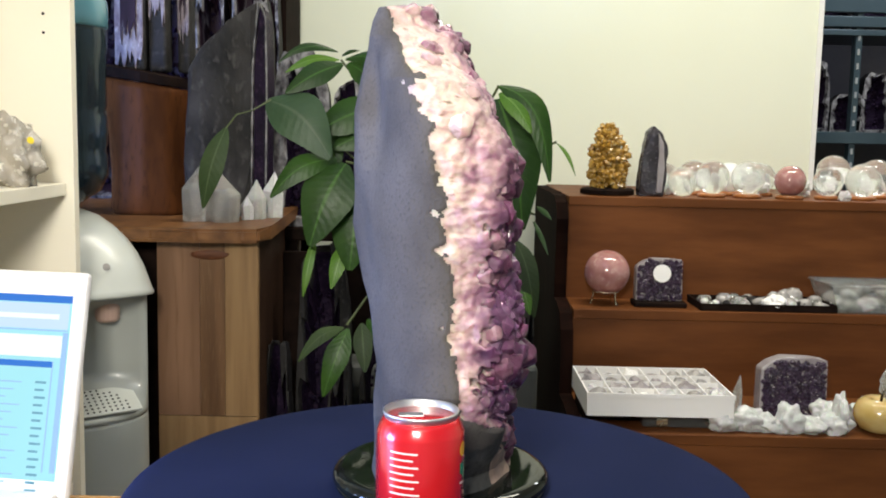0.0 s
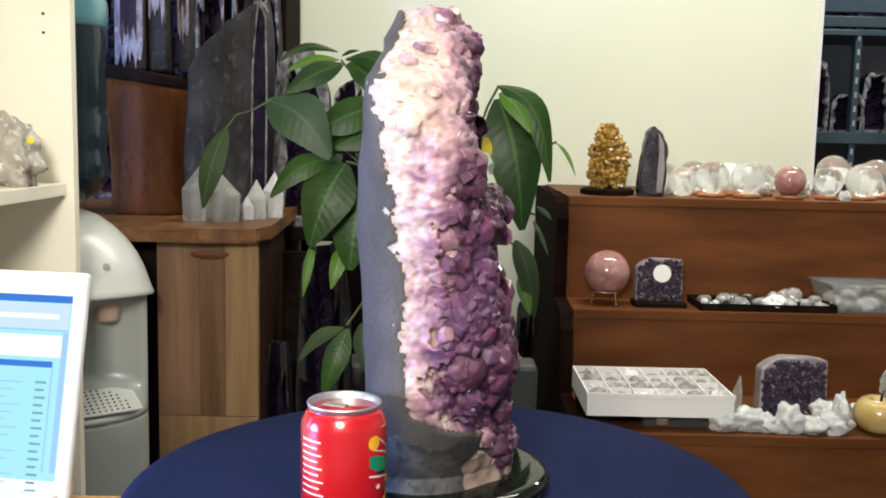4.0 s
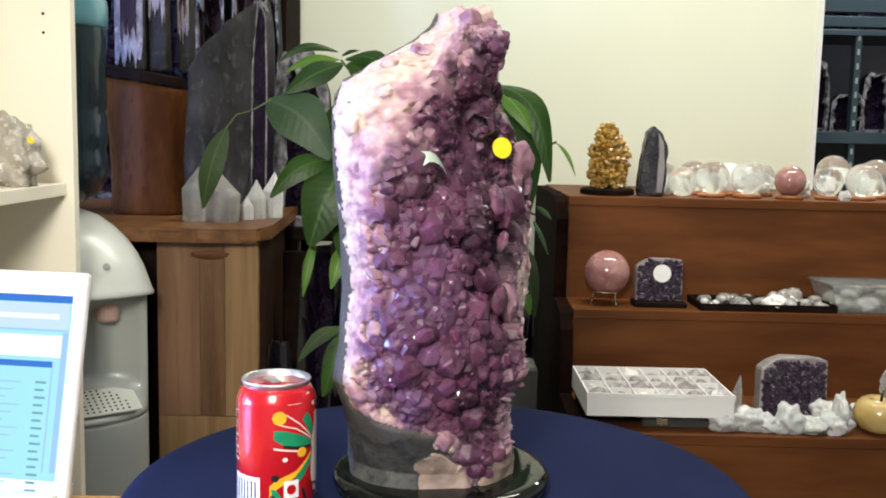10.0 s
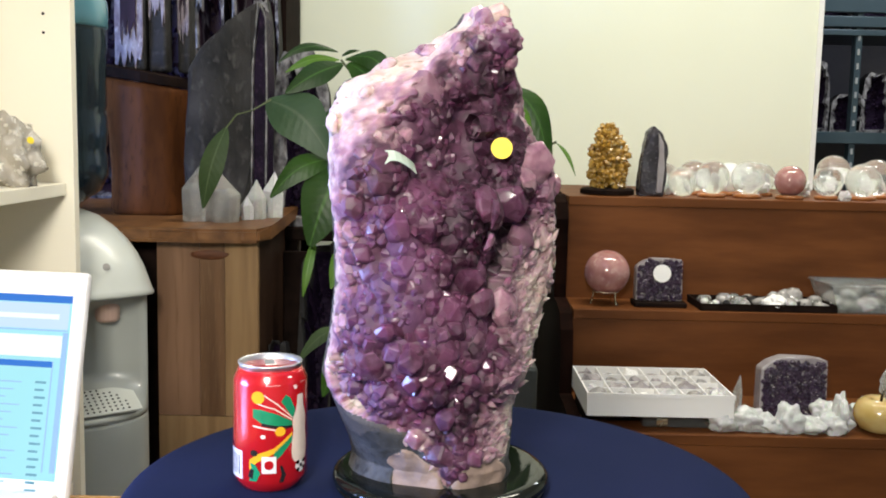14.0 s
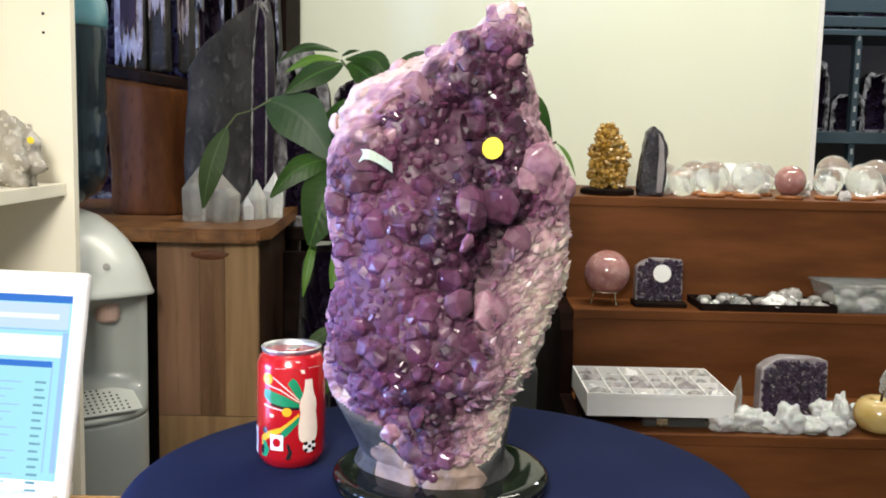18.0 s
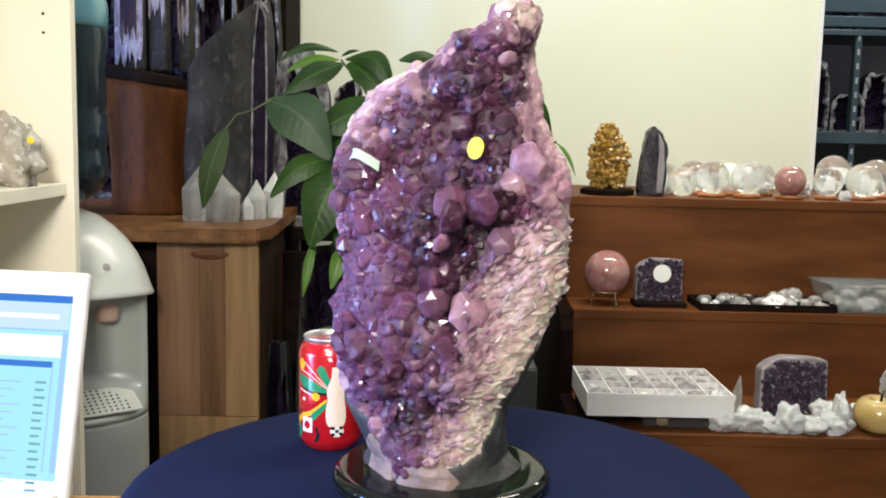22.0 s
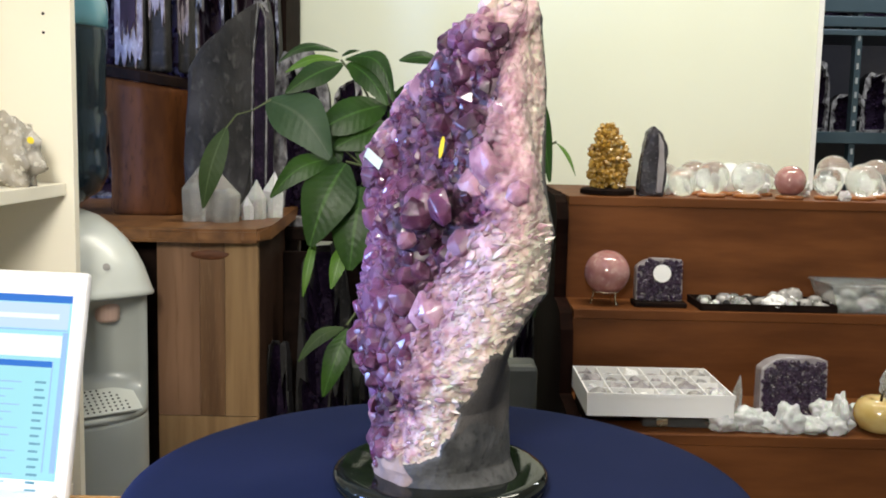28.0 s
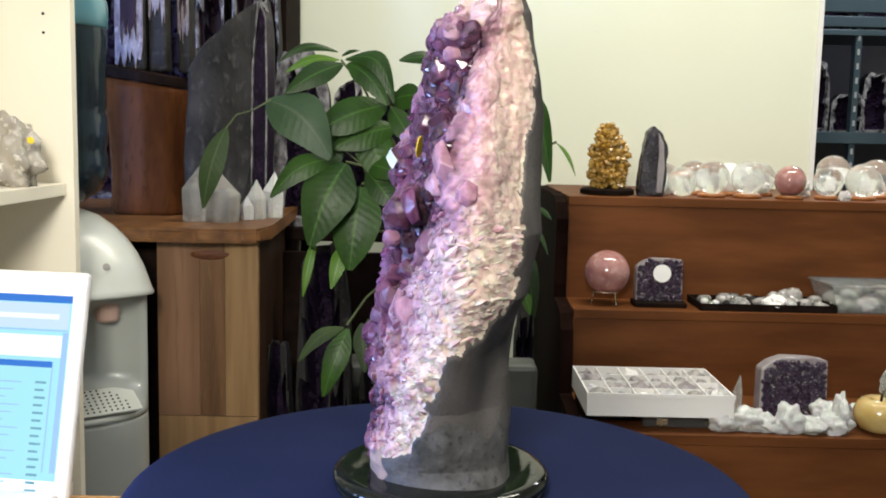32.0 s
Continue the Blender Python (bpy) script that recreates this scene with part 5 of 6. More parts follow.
BEHIND = "dark geodes along the wall"
for x, y, w, h, seed in ((-0.82, 2.40, 0.13, 0.62, 41), (-0.68, 2.42, 0.10, 0.66, 42), (-0.585, 2.42, 0.075, 0.60, 43), (-0.50, 2.43, 0.07, 0.64, 44), (-0.432, 2.28, 0.045, 0.50, 46), (-0.452, 2.46, 0.06, 0.60, 45), (-0.76, 2.47, 0.09, 0.70, 47)):
    cathedral(w, h, 0.12, pose(x, y, TOPB), "tall dark amethyst geode with a thin white rim", seed, BEHIND, open_to=0.92, rim=PALE_RIM, tip=0.35, sill=0.01, hollow=DRIPS)
low = base("plank_stool", pose(-0.27, 2.35, 0.0), "dark stained plank stool behind the plant", "stool")
part("seat", block(-0.10, 0.22, -0.15, 0.15, 0.82, 0.85, 0.004), BLACK_WOOD, low)
for x in (-0.08, 0.19):
    for y in (-0.13, 0.13):
        part("leg", block(x - 0.015, x + 0.015, y - 0.015, y + 0.015, 0.0, 0.82), BLACK_WOOD, low)
cathedral(0.130, 0.400, 0.11, pose(-0.330, 2.23, 0.85), "round-topped dark geode with a white quartz rim behind the leaves", 51, "", rim=PALE_RIM, open_to=0.62)
cathedral(0.085, 0.335, 0.09, pose(-0.222, 2.24, 0.85), "narrow black geode behind the plant", 52, "", open_to=0.82)
for x, y, w, h, seed in ((-0.325, 1.88, 0.055, 0.66, 61), (-0.245, 1.98, 0.12, 0.84, 62), (-0.20, 1.86, 0.055, 0.62, 63), (-0.13, 2.00, 0.09, 0.70, 64), (0.202, 2.30, 0.055, 0.68, 65)):
    cathedral(w, h, 0.12, pose(x, y, 0.0), "tall black geode standing on the floor", seed, "black geodes on the floor", open_to=0.86, rim=GREY_ROCK)
# Black sheet added behind the plant to keep the gaps between leaves dark.
solo("dark_backdrop", block(-0.36, -0.085, 2.160, 2.175, 0.0, 0.80, 0.002), BLACK_WOOD, pose(0, 0, 0), "black backdrop board added behind the plant", "board")
# This geode is added too, to darken the gap above the sheet.
cathedral(0.105, 0.31, 0.09, pose(-0.120, 2.26, 0.85), "dark rounded geode added to fill a gap behind the leaves", 53, "", open_to=0.80, rim=GREY_ROCK)
POTTERY = surface("grey_pot_glaze", (0.060, 0.066, 0.060), (0.085, 0.088, 0.080), 0.5, 10, 60, 0.2)
solo("storage_bin", block(-0.21, 0.212, 2.05, 2.14, 0.0, 0.575, 0.012), POTTERY, pose(0, 0, 0), "plain grey-green plastic bin standing on the floor", "bin")

# ---- white bookcase, cooler, desk and laptop ----
CREAM_BOARD = surface("cream_melamine", (0.90, 0.85, 0.71), (0.87, 0.81, 0.67), 0.4, 3, 60, 0.03)
case = base("bookcase", pose(0, 0, 0), "cream melamine bookcase with an adjustable shelf", "bookcase")
part("side_panel", block(-0.86, -0.536, 1.40, 1.418, 0.0, 1.95, 0.001), CREAM_BOARD, case)
part("side_panel", block(-0.86, -0.536, 0.86, 0.878, 0.0, 1.95, 0.001), CREAM_BOARD, case)
part("back_panel", block(-0.866, -0.861, 0.86, 1.418, 0.0, 1.95), CREAM_BOARD, case)
for z in (0.06, 0.52, 0.970, 1.52, 1.932):
    part("shelf_board", block(-0.860, -0.547, 0.879, 1.3995, z, z + 0.018, 0.001), CREAM_BOARD, case)
for k in range(12):
    z = 1.10 + 0.0265 * k
    if abs(z - 1.201) < 0.03 or abs(z - 1.2275) < 0.02:
        hole = lathe([(0.0003, 0), (0.0022, 0), (0.0022, 0.0006), (0.0003, 0.0006)], 12)
        part("peg_hole", hole, BLACK_ROCK, case, "small dark peg hole").matrix_local = pose(-0.5745, 1.3998, 1.2275 if z > 1.215 else 1.201, 90, 0, 0)
shelf_quartz = base("quartz_specimen", pose(-0.588, 1.30, 0.988), "clear lumpy quartz specimen with a yellow sticker", "mineral")
SMOKY = surface("pale_smoky_quartz", (0.62, 0.57, 0.49), (0.42, 0.38, 0.32), 0.25, 26, 110, 0.7, glass=0.35, coat=0.2, third=(0.80, 0.77, 0.70))
bm = rough_ball(0.046, 0.036, 0.050, 0.45, 2.2, 93, 4, at=(0, 0, 0.041), flat=-0.041)
part("stone", bm, SMOKY, shelf_quartz, smooth=True)
part("sticker", lathe([(0.0003, 0), (0.0048, 0), (0.0048, 0.0006), (0.0003, 0.0006)], 16), STICKER, shelf_quartz, "round yellow sticker").matrix_local = pose(0.046, -0.030, 0.062, 70, 0, 50)

COOLER_GREY = surface("grey_white_cooler_plastic", (0.37, 0.39, 0.365), (0.32, 0.34, 0.32), 0.35, 5, 90, 0.03, coat=0.2)
COOLER_WHITE = surface("white_cooler_plastic", (0.55, 0.57, 0.53), (0.48, 0.50, 0.47), 0.35, 5, 90, 0.03, coat=0.2)
SPOUT_PINK = surface("pinkish_tap_plastic", (0.52, 0.36, 0.30), (0.46, 0.32, 0.27), 0.35, 20, 90, 0.02)
BOTTLE = surface("blue_bottle_plastic", (0.030, 0.050, 0.062), (0.018, 0.030, 0.040), 0.12, 6, 40, 0.03, glass=0.35, ior=1.2, coat=0.4, wear=0.05)
cooler = base("water_cooler", pose(-0.680, 1.640, 0.0, 0, 0, 38), "white floor-standing water cooler with a blue bottle on top", "water cooler")
def squircle(a, rx, ry):
    c, s = math.cos(a), math.sin(a)
    return rx * (abs(c) ** 0.62) * (1 if c > 0 else -1), ry * (abs(s) ** 0.62) * (1 if s > 0 else -1)


bm = bmesh.new()
rings = [[bm.verts.new((*squircle(2 * math.pi * i / 64, 0.150 * f, 0.158 * f), z)) for i in range(64)] for z, f in ((0.0, 0.99), (0.006, 1.0), (0.575, 1.0), (0.5825, 0.99))]
for lo, hi in zip(rings, rings[1:]):
    for i in range(64):
        bm.faces.new((lo[i], lo[(i + 1) % 64], hi[(i + 1) % 64], hi[i]))
bm.faces.new(list(reversed(rings[0]))), bm.faces.new(rings[-1])
part("cabinet", bm, COOLER_GREY, cooler, smooth=True)
# the column is hollowed where a glass is held, and runs out below into the sloping drip ledge
bm = bmesh.new()
rings = []
for k in range(25):
    z = 0.583 + 0.205 * k / 24
    ring = []
    for i in range(64):
        x, y = squircle(2 * math.pi * i / 64, 0.150, 0.158)
        hollow = 0.085 * min(1, max(0, (z - 0.590) / 0.055)) ** 0.7 * min(1, max(0, (0.805 - z) / 0.05)) * max(0, 1 - (x / 0.132) ** 4)
        ring.append(bm.verts.new((x, y + (hollow if y < -0.05 else 0), z)))
    rings.append(ring)
for lo, hi in zip(rings, rings[1:]):
    for i in range(64):
        bm.faces.new((lo[i], lo[(i + 1) % 64], hi[(i + 1) % 64], hi[i]))
bm.faces.new(list(reversed(rings[0]))), bm.faces.new(rings[-1])
part("column", bm, COOLER_GREY, cooler, "hollowed greyish column", smooth=True)
bm = bmesh.new()
rings = []
for u, f in ((0.0, 0.90), (0.0, 1.02), (0.03, 1.035), (0.08, 1.015), (0.2, 0.985), (0.35, 0.945), (0.5, 0.885), (0.65, 0.80), (0.8, 0.68), (0.92, 0.54), (1.0, 0.36)):
    ring = []
    for i in range(64):
        x, y = squircle(2 * math.pi * i / 64, 0.156, 0.165)
        ring.append(bm.verts.new((x * f, y * f + 0.012 * u, 0.772 + 0.158 * u + 0.022 * (1 - u) * max(0, -y / 0.165))))
    rings.append(ring)
for j, (lo, hi) in enumerate(zip(rings, rings[1:])):
    for i in range(64):
        face = bm.faces.new((lo[i], lo[(i + 1) % 64], hi[(i + 1) % 64], hi[i]))
bm.faces.new(list(reversed(rings[0]))), bm.faces.new(rings[-1])
bmesh.ops.split_edges(bm, edges=[e for e in bm.edges if e.verts[0] in rings[1] and e.verts[1] in rings[1]])
part("head", bm, COOLER_WHITE, cooler, "domed white hood with a sharp lip", smooth=True)
for x in (-0.015, 0.075):
    part("tap", lathe([(0.017, 0.742), (0.020, 0.746), (0.022, 0.785)], 18), SPOUT_PINK, cooler, "pinkish water tap").location = (x, -0.085, 0.0)
ledge = part("drip_tray", block(-0.110, 0.110, -0.150, -0.085, 0.5855, 0.590, 0.002), COOLER_WHITE, cooler, "sloping drip grille")
ledge.matrix_local = pose(0, -0.122, 0.612, 26, 0, 0) @ pose(0, 0.118, -0.588)
for i in range(19):
    for j in range(7):
        if (i - 9) ** 2 / 90 + (j - 1) ** 2 / 36 < 1:
            part("grille_hole", lathe([(0.0004, 0.5902), (0.0021, 0.5902), (0.0021, 0.5906), (0.0004, 0.5906)], 8), BLACK_ROCK, ledge).location = (-0.088 + 0.0098 * i, -0.143 + 0.0088 * j, 0)
part("indicator", lathe([(0.0005, 0), (0.006, 0), (0.006, 0.001), (0.0005, 0.001)], 14), PEBBLE, cooler, "small dark badge").matrix_local = pose(0.05, -0.1585, 0.845, 78, 0, 0)
part("kick_gap", block(-0.148, 0.148, -0.1505, -0.149, 0.40, 0.404), BLACK_ROCK, cooler, "dark panel seam")
part("bottle", lathe([(0.03, 0.925), (0.06, 0.935), (0.105, 0.96), (0.119, 0.99), (0.119, 1.02), (0.115, 1.03), (0.119, 1.04), (0.119, 1.085), (0.115, 1.095), (0.119, 1.105), (0.119, 1.19), (0.121, 1.20), (0.121, 1.24), (0.116, 1.258), (0.100, 1.265), (0.02, 1.262)], 56), BOTTLE, cooler, "upturned blue plastic water bottle", smooth=True).scale = (0.88, 0.88, 1)
BOTTLE_LIP = surface("pale_teal_bottle_base", (0.12, 0.30, 0.36), (0.09, 0.24, 0.30), 0.2, 6, 40, 0.03, coat=0.3)
part("bottle_base", lathe([(0.106, 1.232), (0.1085, 1.236), (0.1095, 1.25), (0.1085, 1.275), (0.103, 1.29), (0.09, 1.296), (0.02, 1.296)], 56), BOTTLE_LIP, cooler, "paler teal rim of the upturned bottle", smooth=True)

desk = base("desk", pose(0, 0, 0), "plain tan wooden desk beside the round table", "desk")
part("desktop", block(-1.15, -0.305, 0.35, 0.955, 0.672, 0.695, 0.003), DESK_WOOD, desk)
for x in (-1.12, -0.335):
    for y in (0.38, 0.925):
        part("leg", block(x - 0.02, x + 0.02, y - 0.02, y + 0.02, 0.0, 0.672), DESK_WOOD, desk)
LAPTOP_WHITE = surface("white_laptop_plastic", (0.80, 0.79, 0.78), (0.76, 0.75, 0.75), 0.3, 6, 90, 0.01, coat=0.3)


def glow(name, colour, strength):
    m = bpy.data.materials.new(name)
    m.use_nodes = True
    p = m.node_tree.nodes["Principled BSDF"]
    p.inputs["Base Color"].default_value = (*[c * 0.05 for c in colour], 1)
    p.inputs["Roughness"].default_value = 0.35
    p.inputs["Specular IOR Level"].default_value = 0.2
    p.inputs["Emission Color"].default_value = (*colour, 1)
    p.inputs["Emission Strength"].default_value = strength
    return m


SCREEN_CYAN = glow("screen_pale_cyan", (0.42, 0.86, 0.95), 0.95)
SCREEN_BLUE = glow("screen_blue", (0.05, 0.22, 0.75), 0.9)
SCREEN_SKY = glow("screen_sky_blue", (0.38, 0.62, 0.95), 0.95)
SCREEN_WHITE = glow("screen_white", (0.92, 0.98, 1.0), 1.0)
SCREEN_GREY = glow("screen_grey_line", (0.22, 0.50, 0.66), 0.8)
SCREEN_PALE = glow("screen_pale_blue", (0.60, 0.78, 0.97), 1.0)
laptop = base("laptop", pose(-0.520, 0.920, 0.695, 0, 0, -8), "open white laptop with a bright blue screen on the desk", "laptop")
part("keyboard_base", block(-0.155, 0.155, -0.21, 0.0, 0.0, 0.024, 0.004), LAPTOP_WHITE, laptop, "white lower case")
lid = part("lid", block(-0.158, 0.158, 0.0, 0.012, 0.0, 0.228, 0.004), LAPTOP_WHITE, laptop, "white screen lid")
lid.matrix_local = pose(0, 0.006, 0.008, -14, 0, 0)


def on_screen(name, x0, x1, z0, z1, layer, material):
    ob = part(name, block(x0, x1, -0.0006 * layer - 0.0002, -0.0002, z0, z1), material, lid)
    return ob


SR, ST = 0.145, 0.204
on_screen("display", -SR, SR, 0.022, ST, 1, SCREEN_CYAN)
on_screen("title_bar", -SR, SR, ST - 0.0075, ST, 2, SCREEN_BLUE)
on_screen("toolbar", -SR, SR - 0.002, ST - 0.034, ST - 0.0085, 2, SCREEN_PALE)
on_screen("address_field", -SR, SR - 0.012, ST - 0.024, ST - 0.019, 3, SCREEN_WHITE)
on_screen("toolbar_line", -SR, SR - 0.002, ST - 0.036, ST - 0.0345, 2, SCREEN_SKY)
on_screen("page_head", -SR, SR - 0.004, ST - 0.062, ST - 0.040, 2, SCREEN_WHITE)
on_screen("window_bar", -SR, SR - 0.014, ST - 0.072, ST - 0.066, 3, SCREEN_BLUE)
on_screen("scroll_bar", SR - 0.006, SR - 0.001, 0.03, ST - 0.037, 3, SCREEN_SKY)
on_screen("window_edge", SR - 0.0145, SR - 0.0135, 0.03, ST - 0.066, 3, SCREEN_SKY)
for k in range(15):
    z = ST - 0.088 - 0.0075 * k
    on_screen("text_bar", -SR, SR - 0.045 - 0.008 * (k % 3), z, z + 0.0012, 3, SCREEN_SKY)
    on_screen("text_bar", SR - 0.030, SR - 0.019 - 0.002 * (k % 2), z, z + 0.0022, 3, SCREEN_GREY)

# ---- the potted plant behind the table ----


def leaf_material(name, a, b, rand, vein, gloss):
    """Green mottled leaf with a paler midrib and side veins that follow the blade."""
    m = surface(name, a, b, gloss, 16, 130, 0.15, rand=rand, spec=0.25)
    nt = m.node_tree
    p = nt.nodes["Principled BSDF"]
    colour = p.inputs["Base Color"].links[0].from_socket
    u, v = nt.nodes.new("ShaderNodeAttribute"), nt.nodes.new("ShaderNodeAttribute")
    u.attribute_name, v.attribute_name = "along", "across"

    def calc(op, x, y):
        n = nt.nodes.new("ShaderNodeMath")
        n.operation = op
        for socket, value in zip(n.inputs, (x, y)):
            if isinstance(value, (int, float)):
                socket.default_value = value
            else:
                nt.links.new(value, socket)
        return n.outputs[0]
    side = calc("ABSOLUTE", v.outputs["Fac"], 0)
    wave = calc("PINGPONG", calc("SUBTRACT", calc("MULTIPLY", u.outputs["Fac"], 11), calc("MULTIPLY", side, 1.6)), 0.5)
    lines = stretch(nt, 0.10, 0.02, wave)
    rib = stretch(nt, 0.10, 0.03, side)
    both = calc("MAXIMUM", calc("MULTIPLY", lines, 0.10), rib)
    nt.links.new(ramp_between(nt, both, colour, vein), p.inputs["Base Color"])
    bump = p.inputs["Normal"].links[0].from_node
    second = nt.nodes.new("ShaderNodeBump")
    second.inputs["Strength"].default_value, second.inputs["Distance"].default_value = 0.4, 0.0012
    nt.links.new(wave, second.inputs["Height"])
    nt.links.new(bump.outputs[0], second.inputs["Normal"])
    nt.links.new(second.outputs[0], p.inputs["Normal"])
    return m


LEAF = leaf_material("green_leaf", (0.010, 0.036, 0.003), (0.025, 0.072, 0.006), (0.011, 0.034, 0.005), (0.040, 0.105, 0.014), 0.42)
LEAF_PALE = leaf_material("pale_new_leaf", (0.052, 0.135, 0.010), (0.095, 0.195, 0.018), (0.045, 0.115, 0.012), (0.12, 0.22, 0.05), 0.40)
LEAF_DULL = leaf_material("dull_olive_leaf", (0.020, 0.042, 0.010), (0.036, 0.064, 0.017), (0.02, 0.036, 0.012), (0.05, 0.075, 0.03), 0.6)
LEAF_DUSTY = leaf_material("dusty_grey_green_leaf", (0.028, 0.062, 0.028), (0.044, 0.084, 0.038), (0.032, 0.062, 0.03), (0.06, 0.09, 0.05), 0.45)
STEM = surface("green_brown_stem", (0.085, 0.115, 0.04), (0.06, 0.075, 0.03), 0.6, 30, 120, 0.2)
plant = base("money_tree", pose(0, 0, 0), "leafy green potted money tree with drooping pointed leaves", "plant")
part("pot", lathe([(0.095, 0.0), (0.10, 0.004), (0.125, 0.24), (0.132, 0.25), (0.132, 0.275), (0.122, 0.275), (0.118, 0.25), (0.02, 0.245)], 40), BLACK_ROCK, plant, "dark round pot").location = (0.0, 1.66, 0.0)
for k in range(3):
    pts = [(0.02 * math.cos(k * 2.09 + 0.9 * j), 1.66 + 0.02 * math.sin(k * 2.09 + 0.9 * j), 0.24 + 0.07 * j) for j in range(9)]
    part("trunk", tube(pts, 0.016, 10, taper=0.7), DARK_WOOD, plant, "braided brown stem", smooth=True)
CROWN = Vector((0.0, 1.66, 0.80))


def leaflet(bx, by, bz, tx, ty, tz, w, material, fold=0.0, droop=0.12, arch=0.0):
    """One pointed leaf from its base to its tip, arched and slightly folded along its rib."""
    a, b = Vector((bx, by, bz)), Vector((tx, ty, tz))
    d = b - a
    up = Vector((0, -1, 0.35)).normalized()
    side = d.cross(up).normalized()
    out = side.cross(d).normalized()
    if out.y > 0:
        out = -out
    bm = bmesh.new()
    along, across = bm.verts.layers.float.new("along"), bm.verts.layers.float.new("across")
    n, rows = 12, []
    for i in range(n + 1):
        u = i / n
        half = w / 2 * (math.sin(math.pi * min(u * 0.94 + 0.03, 1)) ** 0.85) * (1.12 - 0.35 * u) * (1 + 0.04 * math.sin(9 * u + bx * 50))
        c = a + d * u + out * d.length * droop * math.sin(math.pi * u) + Vector((0.5 * arch if d.x > 0 else -0.5 * arch, 0, 0.03 + arch)) * (d.length * math.sin(math.pi * u))
        lift = -out * half * (0.16 + fold)
        rows.append([bm.verts.new(p) for p in (c - side * half + lift, c - side * half * 0.5 + lift * 0.42, c, c + side * half * 0.5 + lift * 0.42, c + side * half + lift)])
    for lo, hi in zip(rows, rows[1:]):
        for k in range(4):
            bm.faces.new((lo[k], lo[k + 1], hi[k + 1], hi[k]))
    for i, row in enumerate(rows):
        for k, v in enumerate(row):
            v[along], v[across] = i / n, (k - 2) / 2
    ob = part("leaf", bm, material, plant, smooth=True)
    return ob


def stalk(points, r=0.0022):
    part("leaf_stalk", tube(points, r, 6), STEM, plant)


DEEP = [
    (-0.179, 1.610, 1.200, -0.272, 1.580, 1.178, 0.016, 0.10), (-0.169, 1.590, 1.179, -0.257, 1.560, 1.129, 0.043, 0.00),
    (-0.165, 1.600, 1.188, -0.084, 1.570, 1.118, 0.037, 0.22), (-0.161, 1.595, 1.181, -0.094, 1.565, 1.114, 0.041, 0.05),
    (-0.173, 1.610, 1.193, -0.141, 1.580, 1.200, 0.008, 0.00), (-0.091, 1.610, 1.123, -0.035, 1.580, 1.132, 0.048, 0.00),
    (-0.091, 1.610, 1.112, -0.051, 1.580, 1.047, 0.040, 0.00), (-0.099, 1.620, 1.116, -0.214, 1.590, 1.067, 0.067, 0.00),
    (-0.084, 1.630, 1.080, -0.186, 1.600, 1.042, 0.057, 0.00), (-0.014, 1.610, 1.192, -0.077, 1.580, 1.186, 0.025, 0.00),
    (-0.141, 1.630, 1.088, -0.090, 1.600, 0.978, 0.068, 0.00), (-0.218, 1.640, 1.101, -0.176, 1.610, 1.008, 0.058, 0.00)]
DEEP_MORE = [
    (-0.176, 1.580, 1.026, -0.279, 1.550, 0.963, 0.043, 0.08), (-0.160, 1.570, 1.019, -0.214, 1.540, 0.887, 0.090, 0.03),
    (-0.137, 1.600, 0.981, -0.153, 1.570, 0.845, 0.089, 0.00), (-0.129, 1.610, 1.018, -0.069, 1.580, 1.000, 0.044, 0.00),
    (-0.129, 1.615, 1.004, -0.077, 1.585, 0.942, 0.048, 0.00), (-0.155, 1.580, 0.745, -0.192, 1.550, 0.637, 0.043, 0.00),
    (-0.125, 1.610, 0.756, -0.085, 1.580, 0.706, 0.029, 0.00), (0.086, 1.590, 1.150, 0.170, 1.560, 0.997, 0.046, 0.15),
    (0.086, 1.620, 1.130, 0.130, 1.590, 0.915, 0.097, 0.05), (0.098, 1.610, 1.146, 0.150, 1.580, 1.082, 0.029, 0.10),
    (0.155, 1.610, 0.953, 0.177, 1.580, 0.934, 0.010, 0.00), (0.150, 1.610, 0.928, 0.173, 1.580, 0.876, 0.009, 0.00)]
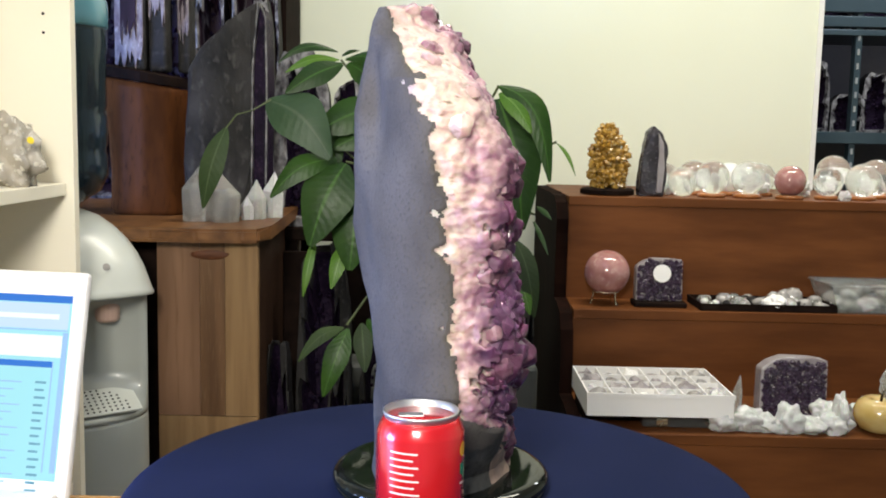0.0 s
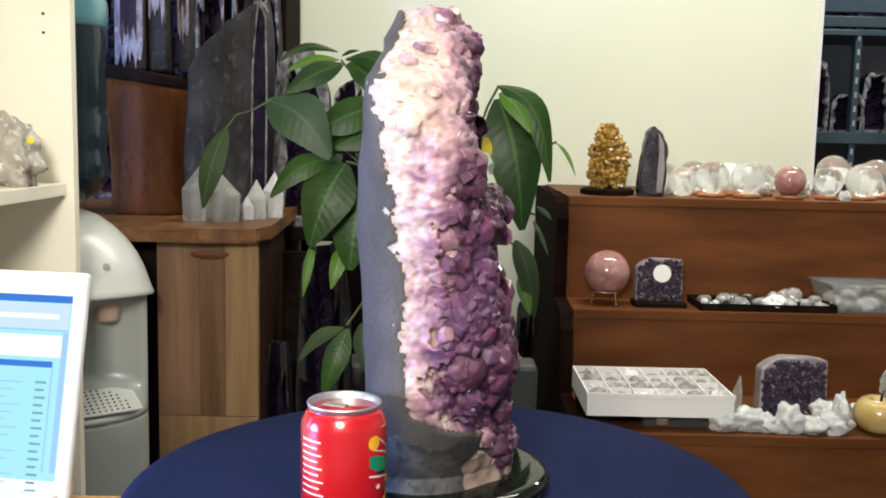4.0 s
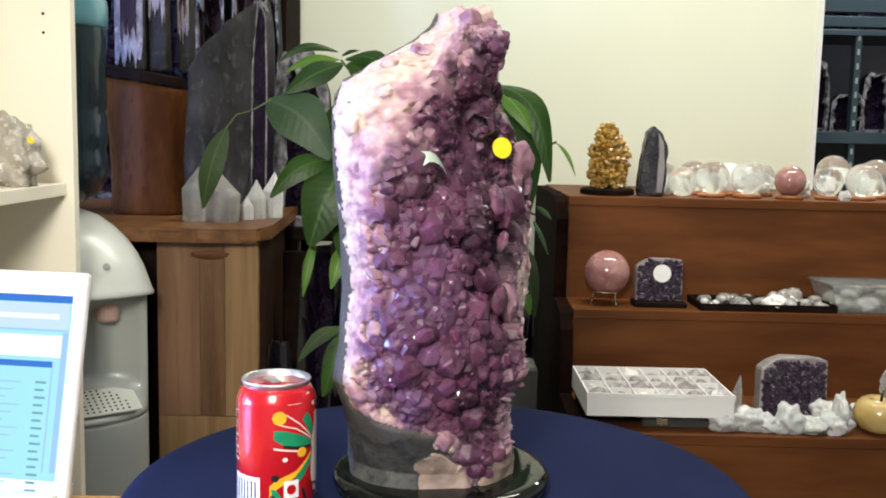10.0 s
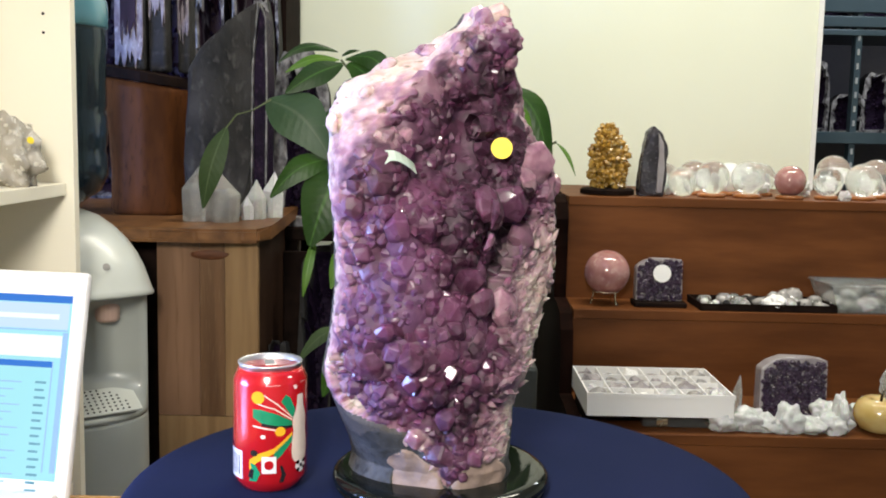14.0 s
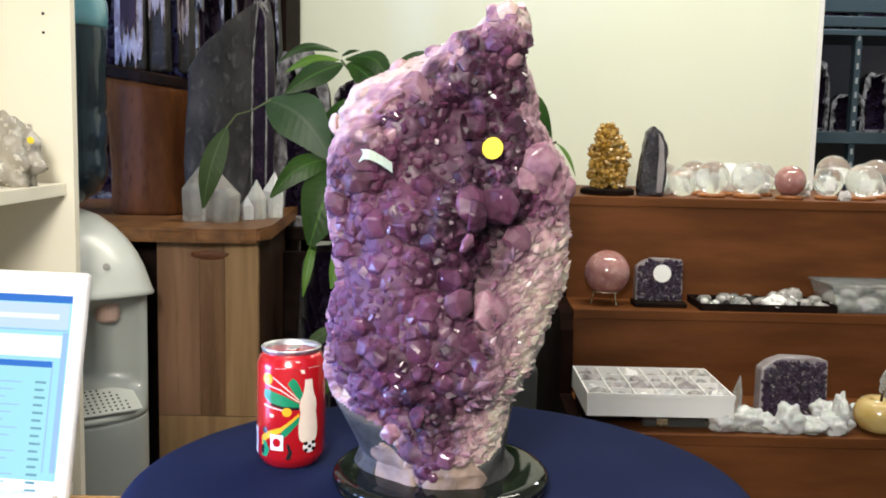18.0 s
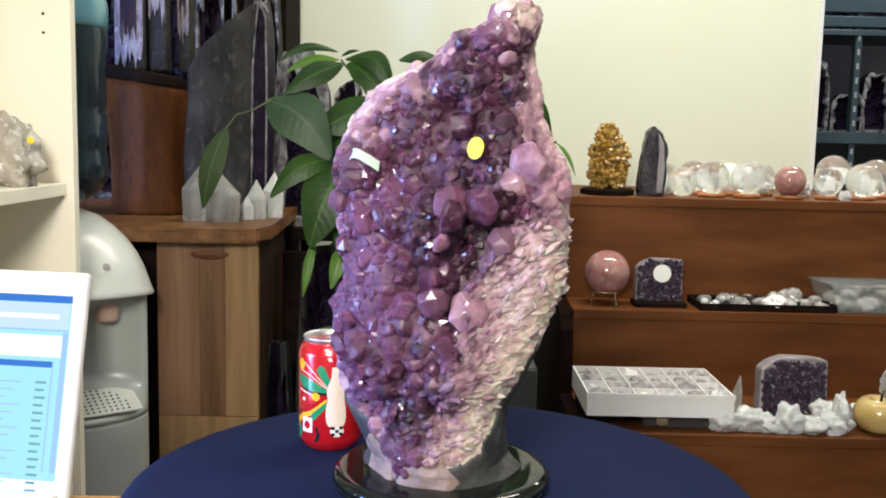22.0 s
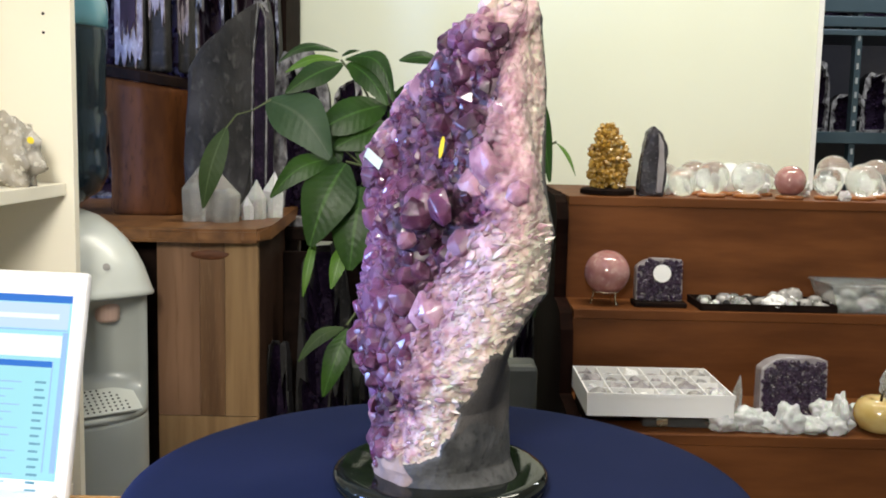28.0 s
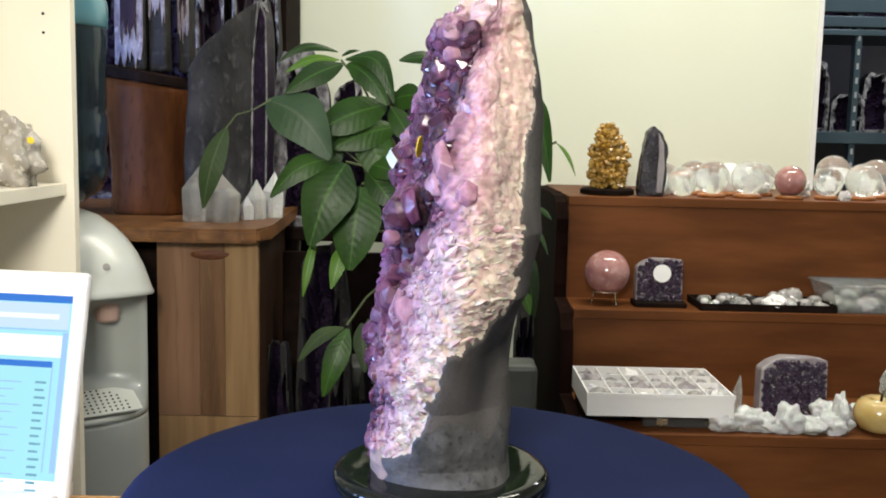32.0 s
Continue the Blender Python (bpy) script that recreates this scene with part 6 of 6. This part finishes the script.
FRESH = [
    (-0.177, 1.610, 1.187, -0.260, 1.580, 1.163, 0.018, 0.05), (-0.162, 1.595, 0.887, -0.182, 1.565, 0.814, 0.029, 0.00),
    (-0.210, 1.580, 0.897, -0.226, 1.550, 0.802, 0.017, 0.00), (0.086, 1.585, 1.138, 0.137, 1.555, 1.074, 0.033, 0.05),
    (0.183, 1.600, 1.059, 0.212, 1.570, 1.007, 0.007, 0.05), (0.128, 1.600, 0.836, 0.146, 1.570, 0.777, 0.023, 0.00)]
SHADED = [
    (-0.164, 1.600, 0.743, -0.236, 1.570, 0.690, 0.025, 0.08), (-0.134, 1.600, 0.751, -0.125, 1.570, 0.674, 0.035, 0.00),
    (0.121, 1.610, 0.896, 0.154, 1.580, 0.771, 0.040, 0.05)]
DUSTY = [
    (-0.287, 1.570, 1.118, -0.182, 1.540, 1.028, 0.086, 0.08)]
for rows, material in ((DEEP + DEEP_MORE, LEAF), (FRESH, LEAF_PALE), (SHADED, LEAF_DULL), (DUSTY, LEAF_DUSTY)):
    for row in rows:
        leaflet(*row[:7], material, droop=0.07, arch=row[7])
leaflet(-0.338, 1.50, 1.072, -0.372, 1.49, 0.948, 0.040, LEAF_DULL)
stalk([(-0.278, 1.55, 1.118), (-0.299, 1.51, 1.10), (-0.322, 1.50, 1.093), (-0.338, 1.50, 1.072)], 0.0014)
for hub in ((-0.174, 1.610, 1.187), (-0.094, 1.610, 1.117), (-0.164, 1.610, 1.021), (-0.160, 1.610, 0.745), (0.086, 1.610, 1.151), (-0.138, 1.610, 0.985), (-0.290, 1.610, 1.117), (-0.165, 1.610, 0.885), (0.184, 1.610, 1.061), (0.152, 1.610, 0.940), (0.125, 1.610, 0.882), (-0.018, 1.610, 1.192)):
    h = Vector(hub)
    mid = (h + CROWN) / 2 + Vector((0, 0.01, 0.06))
    start = Vector((0.0, 1.66, min(0.80, hub[2] - 0.02)))
    stalk([start, start.lerp(mid, 0.5) + Vector((0, 0, 0.02)), mid, mid.lerp(h, 0.6) + Vector((0, 0, 0.012)), h])


def motions():
    """The table turns clockwise at an even pace and carries all that stands on it."""
    times = [1.6 * i for i in range(21)]
    for ob, place in ((table, Vector()), (cloth, Vector()), (geode, Vector()), (stand, Vector()), (can, CAN_PLACE)):
        rows = []
        for t in times:
            turn = Matrix.Rotation(radians(-SPEED * (t - FACING)), 4, "Z")
            rows.append((t, Matrix.Translation(AXIS) @ turn @ Matrix.Translation(place)))
        walk(ob, rows)


motions()
